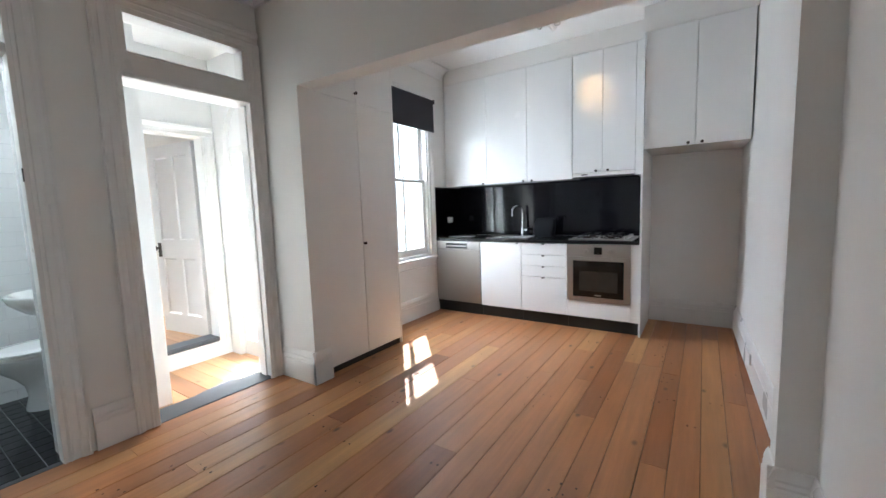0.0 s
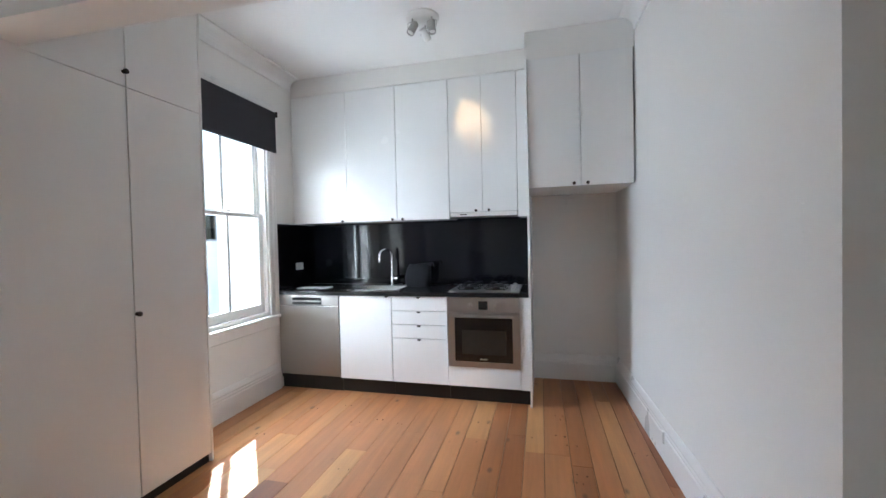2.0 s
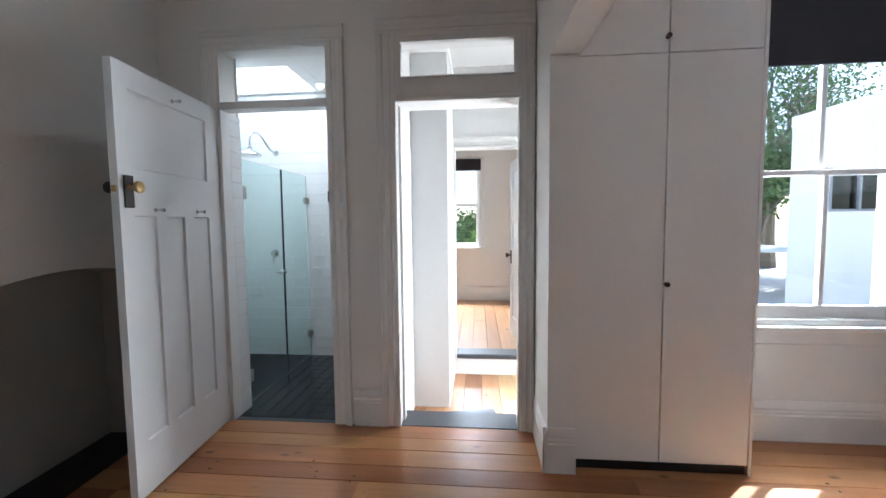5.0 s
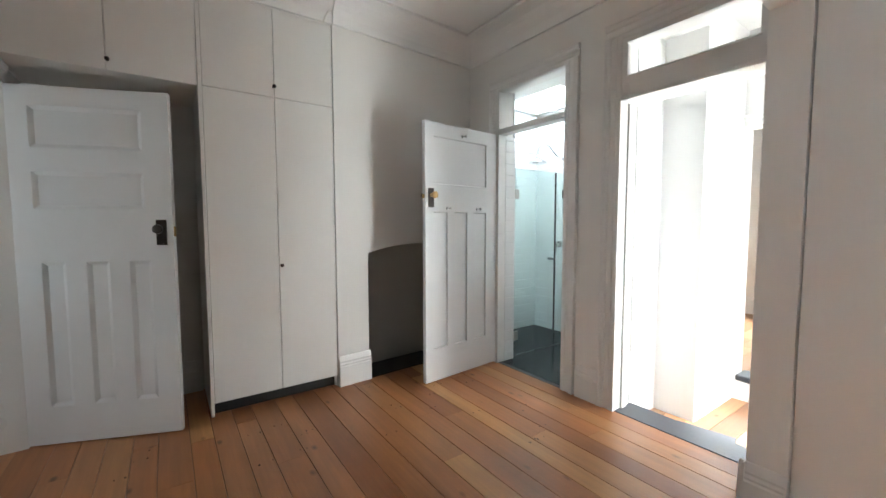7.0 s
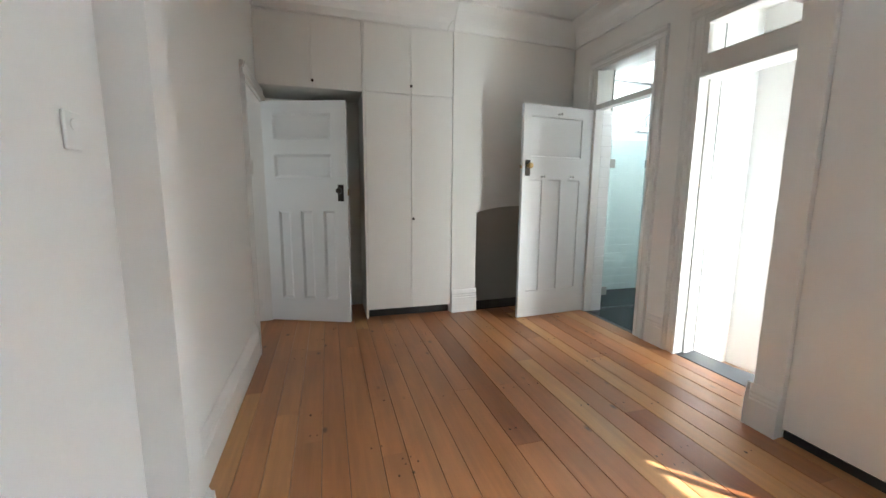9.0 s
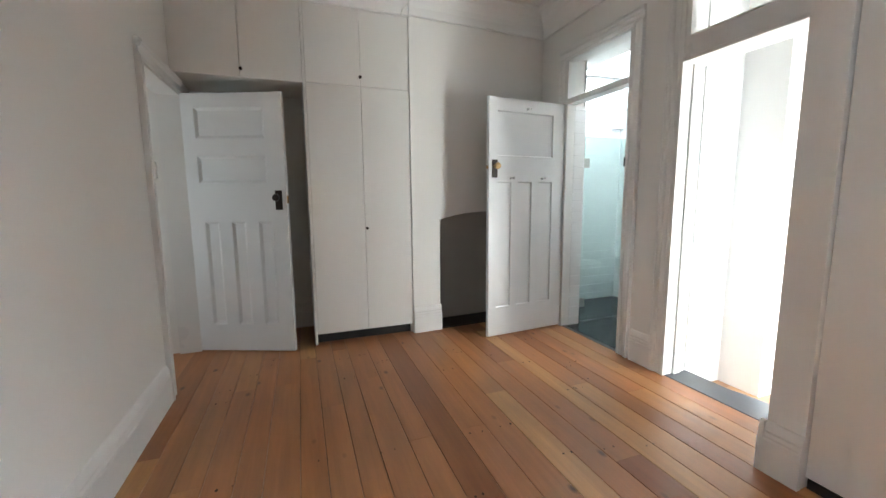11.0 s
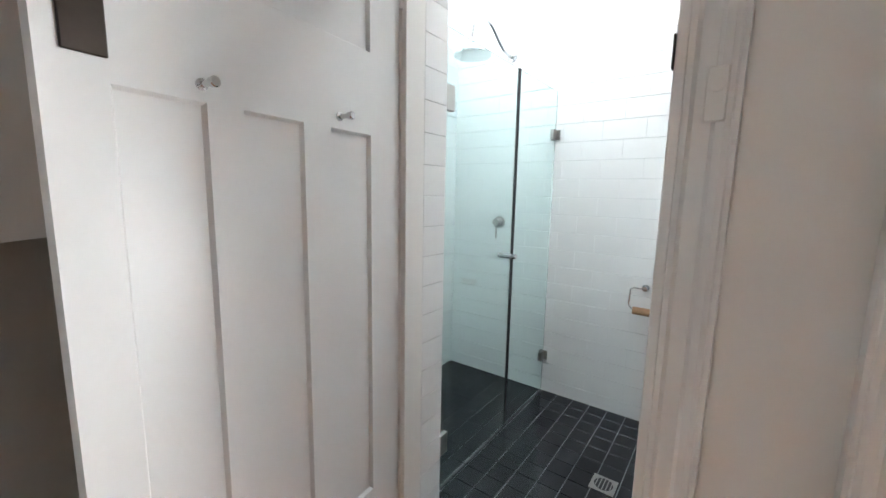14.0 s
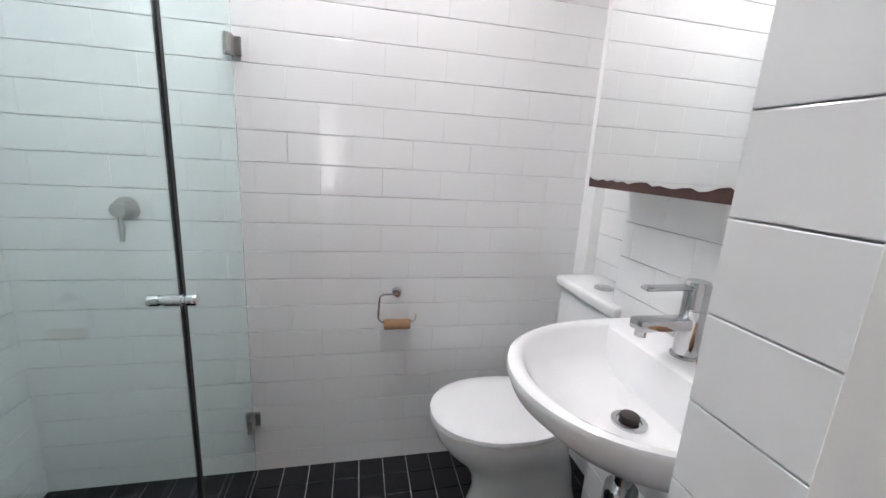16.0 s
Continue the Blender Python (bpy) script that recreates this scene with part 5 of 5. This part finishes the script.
# ---- hall ----
structure("hall_floor", rect((-3.2, -2.15, 2.0, 3.36, -0.25, HALL_Z - 0.013)), GAP, "polished boards of the lower hall over a dark base", "floor")
HALLFLOOR = bpy.data.objects["hall_floor"]
bm = bmesh.new()
box(bm, -2.504, -2.152, 2.1005, 2.107, -0.2, 3.2)
box(bm, -3.2, -2.505, 2.345, 2.385, -0.2, 3.2)
box(bm, -2.60, -2.505, 2.102, 2.345, -0.2, 3.2)
structure("hall_wall_south", bm, HALLPAINT_LIFTED, "white painted hall wall with a step in it", "wall")
bm = bmesh.new()
wall_boxes(bm, 2.2, 3.5, -3.34, -3.2, -0.25, 3.2, [(2.40, 3.10, 0.03, 2.02)], "y")
structure("hall_wall_west", bm, HALLPAINT_LIFTED, "white painted wall with the bedroom doorway above a step", "wall")
# north wall of the hall with its arch
bm = bmesh.new()
AX0, AX1, SP, AR = -3.04, -2.2, 1.93, 0.42
pts = [(AX0, HALL_Z - 0.05)]
pts += [((AX0 + AX1) / 2 - AR * math.cos(a * math.pi / 16), SP + AR * math.sin(a * math.pi / 16)) for a in range(0, 17)]
pts += [(AX1, HALL_Z - 0.05), (-2.152, HALL_Z - 0.05), (-2.152, 3.2), (-3.2, 3.2), (-3.2, HALL_Z - 0.05)]
extrude(bm, pts, 0, 0.14, basis((0, 3.22, 0), (1, 0, 0), (0, 0, 1), (0, 1, 0)))
structure("hall_wall_north", bm, HALLPAINT_LIFTED, "white painted hall wall with an arched opening to outside", "wall")
structure("hall_ceiling", rect((-3.2, -2.152, 2.0, 3.5, 2.75, 2.85)), CEILING, "white painted hall ceiling", "ceiling")
# unseen slab added outside to keep direct sun out of the south room
bm = bmesh.new()
box(bm, -3.35, -2.16, 3.365, 4.36, 1.95, 2.0)
structure("sun_block_hood", bm, OUTWALL, "plain unseen hood added outside the door to hold back the sun", "hood")
ad = thing("glazed_door", (-2.62, 3.285, HALL_Z), "white framed glazed outside door under the arch, closed", "door")
bm = bmesh.new()
wall_boxes(bm, AX0, AX1, 3.27, 3.305, HALL_Z, 1.93, [(AX0 + 0.05, AX1 - 0.05, 0.02, 1.86)], "x")
part("frame", bm, TRIM, ad)
p = part("pane", rect((AX0 + 0.048, AX1 - 0.048, 3.285, 3.29, 0.018, 1.862)), GLASS, ad)
p.visible_shadow = False
bm = bmesh.new()
extrude(bm, [((AX0 + AX1) / 2 - AR * math.cos(a * math.pi / 16), SP + AR * math.sin(a * math.pi / 16)) for a in range(0, 17)], 3.275, 3.3, basis((0, 0, 0), (1, 0, 0), (0, 0, 1), (0, 1, 0)))
structure("arch_infill", bm, HALLPAINT_LIFTED, "white painted infill in the head of the arch", "wall")
bm = bmesh.new()
box(bm, -3.36, -3.17, 2.405, 3.095, 0.03, 0.075, bevel=0.008)
structure("threshold_bedroom", bm, SLATE, "dark grey painted threshold step, chipped at its corner", "threshold")
bm = bmesh.new()
hx = basis((-3.2, 0, 0), (0, 1, 0), (1, 0, 0), (0, 0, 1))
extrude(bm, [(-u, v) for u, v in ARCH], 0.031, 2.02, hx @ Matrix.Translation((2.40, 0, 0)))
extrude(bm, ARCH, 0.031, 2.02, hx @ Matrix.Translation((3.10, 0, 0)))
extrude(bm, ARCH, 2.386, 3.196, basis((-3.2, 0, 2.02), (0, 0, 1), (1, 0, 0), (0, 1, 0)))
structure("architrave", bm, TRIM, "white painted moulded architrave round the bedroom doorway", "architrave")
# bedroom
RX0, RX1, RY0, RY1 = -6.0, -3.34, 0.4, 3.25
structure("bedroom_floor", rect((RX0, RX1, RY0, RY1, -0.1, 0.02)), GAP, "polished boards of the bedroom over a dark base", "floor")
BEDFLOOR = bpy.data.objects["bedroom_floor"]
bm = bmesh.new()
wall_boxes(bm, RY0, RY1 + 0.1, RX0 - 0.14, RX0, -0.1, 3.0, [(1.95, 2.63, 0.93, 2.32)], "y")
structure("bedroom_wall_west", bm, PLASTER, "white painted bedroom wall with a window", "wall")
structure("bedroom_wall_north", rect((RX0, RX1, RY1, RY1 + 0.1, -0.1, 3.0)), PLASTER, "white painted bedroom side wall", "wall")
structure("bedroom_wall_south", rect((RX0, RX1, RY0 - 0.1, RY0, -0.1, 3.0)), PLASTER, "white painted bedroom side wall", "wall")
structure("bedroom_ceiling", rect((RX0, RX1, RY0, RY1, 2.8, 2.9)), CEILING, "white painted bedroom ceiling", "ceiling")
w2 = thing("window_2", (RX0, 2.29, 0.93), "white painted bedroom sash window over a garden", "window", kind="structure")
bm = bmesh.new()
wall_boxes(bm, 1.952, 2.628, RX0 - 0.10, RX0 - 0.05, 0.932, 2.318, [(2.0, 2.58, 0.99, 1.60), (2.0, 2.58, 1.64, 2.27)], "y")
part("window_frame", bm, TRIM, w2)
p = part("pane", rect((RX0 - 0.078, RX0 - 0.072, 1.99, 2.59, 0.98, 2.28)), GLASS, w2)
p.visible_shadow = False
part("window_sill", rect((RX0 - 0.02, RX0 + 0.05, 1.86, 2.73, 0.90, 0.93), bevel=0.006), TRIM, w2)
casing("window_casing", 1.95, 2.63, 2.32, 0.93, x=RX0, label="white painted architrave round the bedroom window")
solid("roller_blind", rect((RX0 + 0.035, RX0 + 0.042, 1.93, 2.66, 2.17, 2.36)), BLIND, "charcoal fabric roller blind drawn a little way down", "blind")
bm = bmesh.new()
extrude(bm, SKIRT, RY0, RY1, basis((RX0, 0, 0.035), (1, 0, 0), (0, 0, 1), (0, 1, 0)))
structure("baseboard", bm, TRIM, "white painted moulded skirting board in the bedroom", "skirting board")
MD = Matrix.Translation((-3.375, 3.10, 0.04)) @ Matrix.Rotation(math.atan2(-0.10, -0.74), 4, "Z")
b2 = thing("panelled_door", (-3.375, 3.10, 0.03), "white painted four-panel bedroom door, standing open", "door")
part("leaf", placed(leaf(0.74, 1.97, [(0.1, 0.32, 1.0, 1.85), (0.42, 0.64, 1.0, 1.85), (0.1, 0.32, 0.2, 0.8), (0.42, 0.64, 0.2, 0.8)]), MD), DOORPAINT, b2)
for s in (1, -1):
    lock_set(b2, MD, 0.685, 0.89, s, DARKMETAL, DARKMETAL)

# ---- outside ----
# out of sight; sized so that the kitchen's sun patch ends sooner
structure("eave", rect((-2.6, -2.152, 3.4, 6.3, 3.06, 3.14)), OUTWALL, "unseen eave added over the kitchen window to trim its sunlight", "eave")
structure("ground", rect((-400, 400, -400, 400, -0.6, -0.5)), OUTPAVE, "pale paved yard outside the house", "ground")
hs = thing("neighbour_house", (-9, 11, -0.5), "white rendered neighbouring house with a sloping parapet and one window", "house")
SIDE = basis((-7, 0, 0), (0, 1, 0), (0, 0, 1), (-1, 0.75, 0))
bm = bmesh.new()
extrude(bm, [(8.1, -0.5), (8.74, -0.5), (8.74, 3.22), (8.1, 3.04)], 0, 4, SIDE)
extrude(bm, [(8.74, -0.5), (10.75, -0.5), (10.75, 1.45), (8.74, 1.45)], 0, 4, SIDE)
extrude(bm, [(8.74, 2.2), (10.75, 2.2), (10.75, 3.78), (8.74, 3.22)], 0, 4, SIDE)
extrude(bm, [(10.75, -0.5), (16, -0.5), (16, 5.2), (10.75, 3.78)], 0, 4, SIDE)
part("wall", bm, OUTWALL, hs)
wn2 = part("window", rect((-7.16, -7.1, 8.745, 10.82, 1.455, 2.195)), OVENGLASS, hs, "dark glazed window")
bm = bmesh.new()
wall_boxes(bm, 8.75, 10.74, -7.06, -7.01, 1.455, 2.195, [(8.80, 9.24, 1.50, 2.15), (9.28, 9.72, 1.50, 2.15), (9.76, 10.2, 1.50, 2.15), (10.24, 10.69, 1.50, 2.15)], "y")
part("window_frame", bm, ROOFTILE, wn2)
bm = bmesh.new()
extrude(bm, [(8.04, 3.03), (16, 5.2), (16, 5.26), (8.04, 3.09)], 0, 4.1, basis((-6.95, 0, 0), (0, 1, 0), (0, 0, 1), (-1, 0.75, 0)))
part("roof", bm, OUTWALL, hs)
structure("house_side_wall", rect((-5.3, -2.16, 7.95, 8.2, -0.5, 5.0)), OUTWALL, "cream rendered outside wall across the yard", "wall")
sd = thing("garden_shed", (-10.5, 9.6, -0.5), "small open timber shelter with a pale roof", "shed")
part("roof", rect((-11.6, -9.4, 9.0, 10.6, 0.55, 0.62)), OUTWALL, sd)
for x, y in ((-9.5, 9.1), (-11.5, 9.1), (-9.5, 10.5), (-11.5, 10.5)):
    part("post", rect((x - 0.06, x + 0.06, y - 0.06, y + 0.06, -0.5, 0.55)), BARK, sd)


def tree(loc, height, spread, leaves, leaf_size, label, seed, foliage=None):
    rng = random.Random(seed)
    t = thing("tree", loc, label, "tree", "trees outside")
    bm = bmesh.new()
    tips = []

    def limb(p, d, length, r, depth):
        pts, q = [p], p
        for i in range(4):
            d = (d + Vector((rng.uniform(-.18, .18), rng.uniform(-.18, .18), rng.uniform(-.05, .14)))).normalized()
            q = q + d * length / 4
            pts.append(q)
        for i, (a, b) in enumerate(zip(pts, pts[1:])):
            cyl(bm, a, b, r * (1 - i * 0.15), r * (1 - (i + 1) * 0.15), 7)
        if depth == 0:
            tips.extend(pts[1:])
            return
        for _ in range(4):
            n = (d + Vector((rng.uniform(-1, 1), rng.uniform(-1, 1), rng.uniform(-.2, .7)))).normalized()
            limb(pts[rng.choice((2, 3, 4))], n, length * 0.62, r * 0.5, depth - 1)

    limb(Vector(loc), Vector((0, 0, 1)), height * 0.42, height * 0.028, 3)
    part("trunk", bm, BARK, t)
    vs, fs = [], []
    for _ in range(leaves):
        c = rng.choice(tips) + Vector((rng.gauss(0, spread), rng.gauss(0, spread), rng.gauss(0, spread)))
        u = Vector((rng.uniform(-1, 1), rng.uniform(-1, 1), rng.uniform(-1, 1))).normalized()
        v = u.orthogonal().normalized()
        s = leaf_size * rng.uniform(0.6, 1.3)
        k = len(vs)
        vs += [c - u * s, c + v * s * 0.45, c + u * s, c - v * s * 0.45]
        fs.append((k, k + 1, k + 2, k + 3))
    me = bpy.data.meshes.new("crown")
    me.from_pydata(vs, [], fs)
    me.materials.append(foliage or LEAF)
    cr = new("crown", me)
    cr.parent = t
    cr.matrix_parent_inverse = WHERE[t.name].inverted()
    return t


tree((-15.5, 13.6, -0.5), 11, 0.75, 7500, 0.075, "tall grey-barked garden tree with sparse foliage", 3)
tree((-14.2, 12.3, -0.5), 5.0, 0.3, 5500, 0.1, "dense dark green garden tree behind the shelter", 5)
tree((-13.5, 2.6, -0.9), 3.1, 0.28, 5200, 0.09, "bushy green garden tree outside the bedroom window", 8)
tree((-14.5, 0.6, -0.9), 3.7, 0.3, 4800, 0.09, "bushy green garden tree outside the bedroom window", 9)

tree((-9.6, 2.75, -0.9), 2.1, 0.2, 3600, 0.07, "low garden shrub outside the bedroom window, its leaves coloured as if sunlit", 12, LEAF_SUNLIT)

# ---- floorboards and tiles, piece by piece ----
BOARD_MESHES = {}


def board_mesh(w, l, d=0.018):
    """One board, its long edges eased, lying along y from its own corner."""
    key = (round(w, 3), round(l, 2))
    if key not in BOARD_MESHES:
        e, g = 0.0016, 0.0013
        prof = [(g, -d), (w - g, -d), (w - g, -e), (w - e - g, 0), (e + g, 0), (g, -e)]
        vs = [(x, y, z) for y in (0.0005, l - 0.0005) for x, z in prof]
        fs = [(i, (i + 1) % 6, 6 + (i + 1) % 6, 6 + i) for i in range(6)] + [(5, 4, 3, 2, 1, 0), (6, 7, 8, 9, 10, 11)]
        me = bpy.data.meshes.new("floorboard")
        me.from_pydata(vs, [], fs)
        me.materials.append(TIMBER)
        BOARD_MESHES[key] = me
    return BOARD_MESHES[key]


def lay(parent, x0, x1, y0, y1, z, widths, lengths, rng, along="y", mat=None):
    a = x0 if along == "y" else y0
    end = x1 if along == "y" else y1
    while a < end - 0.01:
        w = rng.choice(widths)
        if end - a - w < 0.05:
            w = end - a
        s, stop = (y0, y1) if along == "y" else (x0, x1)
        first = True
        while s < stop - 0.01:
            l = rng.choice(lengths) * (rng.uniform(0.3, 1.0) if first else 1.0)
            l = round(l, 1)
            first = False
            if stop - s - l < 0.35:
                l = stop - s
            ob = new("floorboard", board_mesh(w, l))
            if mat:
                ob.material_slots[0].link = "OBJECT"
                ob.material_slots[0].material = mat
            ob.parent = parent
            ob.matrix_basis = pose(a, s, z + rng.uniform(-0.0006, 0.0004)) if along == "y" else Matrix.Translation((s, a + w, z + rng.uniform(-0.0006, 0.0004))) @ Matrix.Rotation(-math.pi / 2, 4, "Z")
            s += l
        a += w


rng = random.Random(11)
lay(FLOOR, WEST, 1.25, 0.0, NORTH, 0.0, (0.12, 0.13, 0.135, 0.145, 0.155), (1.2, 1.8, 2.4, 3.2), rng)
lay(HALLFLOOR, -3.2, -2.15, 2.06, 3.35, HALL_Z, (0.14, 0.15), (2.0, 3.0), rng, "x", TIMBER_HALL)
lay(BEDFLOOR, RX0, RX1, 1.2, RY1, 0.038, (0.14, 0.155), (1.8, 2.6), rng, "x", TIMBER_HALL)


def tile_mesh(name, w, h, d, e, mat):
    """A tile with eased edges: w along x, h along y, its face up z."""
    o = [(0, 0), (w, 0), (w, h), (0, h)]
    f = e if abs(w - h) < 0.001 else 0.0004
    i = [(f, e), (w - f, e), (w - f, h - e), (f, h - e)]
    vs = [(x, y, 0) for x, y in o] + [(x, y, d - e * 0.6) for x, y in o] + [(x, y, d) for x, y in i]
    fs = [(k, (k + 1) % 4, 4 + (k + 1) % 4, 4 + k) for k in range(4)] + [(4 + k, 4 + (k + 1) % 4, 8 + (k + 1) % 4, 8 + k) for k in range(4)] + [(8, 9, 10, 11)]
    me = bpy.data.meshes.new(name)
    me.from_pydata(vs, [], fs)
    me.materials.append(mat)
    return me


def tile_wall(parent, m, width, height, single, tw=0.214, th=0.1028, joint=0.002, lo=-0.0245):
    """Running-bond tiles over a wall; m maps (along, up, out). Single tiles as objects, else one joined part."""
    shared = {}
    vs_all, fs_all = [], []
    row, z = 0, lo
    while z < height - 0.01:
        h = min(th, height - z)
        a = -(tw / 2) if row % 2 else 0.0
        while a < width - 0.004:
            s, e = max(a, 0), min(a + tw, width)
            if e - s > 0.01:
                key = (round(e - s, 3), round(h, 3))
                if key not in shared:
                    shared[key] = tile_mesh("wall_tile", e - s - 0.0003, h - joint, 0.007, 0.0013, TILE_WHITE)
                mm = m @ Matrix.Translation((s, z, rng.uniform(-0.00015, 0.00015))) @ Matrix.Rotation(rng.uniform(-0.0012, 0.0012), 4, "Y") @ Matrix.Rotation(rng.uniform(-0.004, 0.004), 4, "X")
                if single:
                    ob = new("wall_tile", shared[key])
                    ob.parent = parent
                    ob.matrix_basis = mm
                else:
                    k = len(vs_all)
                    me = shared[key]
                    vs_all += [mm @ v.co for v in me.vertices]
                    fs_all += [tuple(k + i for i in p.vertices) for p in me.polygons]
            a += tw
        z += th
        row += 1
    if not single:
        me = bpy.data.meshes.new("wall_tiling")
        me.from_pydata(vs_all, [], fs_all)
        me.materials.append(TILE_WHITE)
        ob = new("wall_tiling", me)
        ob.parent = parent
        tagged(ob, "white glossy wall tiles laid in running bond", kind="stuff")


tile_wall(BATHWALL, basis((BX0 - 0.007, BY0, 0.0), (0, 1, 0), (0, 0, 1), (1, 0, 0)), BY1 - BY0, 2.6, True)
NW = bpy.data.objects["bathroom_wall_north"]
SW = bpy.data.objects["bathroom_wall_south"]
WW = bpy.data.objects["wall_west"]
tile_wall(NW, basis((-2.835, BY1 + 0.007, 0), (-1, 0, 0), (0, 0, 1), (0, -1, 0)), 0.445, 2.6, False)
tile_wall(NW, basis((-2.15, 2.079, 0), (-1, 0, 0), (0, 0, 1), (0, -1, 0)), 0.678, 2.6, False)
tile_wall(NW, basis((-2.828, 2.073, 0), (0, 1, 0), (0, 0, 1), (-1, 0, 0)), 0.16, 2.6, False)
tile_wall(SW, basis((BX0, BY0 - 0.007, 0), (1, 0, 0), (0, 0, 1), (0, 1, 0)), 1.13, 2.6, False)
tile_wall(WW, basis((WBACK, BY0, 0), (0, 1, 0), (0, 0, 1), (-1, 0, 0)), 0.95 - BY0, 2.6, False)
tile_wall(WW, basis((WBACK, 1.68, 0), (0, 1, 0), (0, 0, 1), (-1, 0, 0)), 0.395, 2.6, False)
tile_wall(WW, basis((-2.157, 0.948, 0), (1, 0, 0), (0, 0, 1), (0, 1, 0)), 0.12, 2.07, False, tw=0.36)
RW = bpy.data.objects["door_frame_1"]
bm = bmesh.new()
box(bm, -2.157, -2.03, 1.680, 1.6845, 0, 2.07)
structure("reveal_grout", bm, GROUT, "grouted door reveal", "wall")
RG = bpy.data.objects["reveal_grout"]
tile_wall(RG, basis((-2.157, 1.680, 0), (1, 0, 0), (0, 0, 1), (0, -1, 0)), 0.127, 2.07, False, tw=0.36)
bm = bmesh.new()
box(bm, -2.157, -2.037, 0.9365, 0.948, 0, 2.07)
structure("reveal_grout", bm, GROUT, "grouted door reveal", "wall")

ft = tile_mesh("floor_tile", 0.0935, 0.0935, 0.006, 0.0012, TILE_BLACK)
for i in range(13):
    for j in range(23):
        x, y = BX0 + 0.004 + i * 0.0975, 0.047 + j * 0.098
        if y > BY0 - 0.1 and x + 0.09 < -1.99 and (y + 0.09 < 2.08 or x + 0.09 < -2.61) and (x + 0.09 < -2.15 or (0.92 < y and y + 0.09 < 1.71)):
            ob = new("floor_tile", ft)
            ob.parent = BATHFLOOR
            ob.matrix_basis = pose(x, y, -0.006 + rng.uniform(-0.0004, 0.0003))

# old nail holes in the boards, in pairs
bm = bmesh.new()
for _ in range(70):
    x, y = rng.uniform(WEST + 0.4, 1.0), rng.uniform(0.7, 5.1)
    gap = rng.uniform(0.035, 0.07)
    for k in (0, 1):
        r = rng.uniform(0.003, 0.0065)
        bmesh.ops.create_cone(bm, cap_ends=True, segments=8, radius1=r, radius2=r * 0.8, depth=0.0008, matrix=Matrix.Translation((x + k * gap, y + k * rng.uniform(-0.01, 0.01), 0.0007)) @ Matrix.Diagonal((1, rng.uniform(1.0, 1.7), 1, 1)))
holes = new("nail_holes", finish(bm, "nail_holes", GAP))
holes.parent = FLOOR
tagged(holes, "dark filled nail holes in the floorboards", kind="stuff")
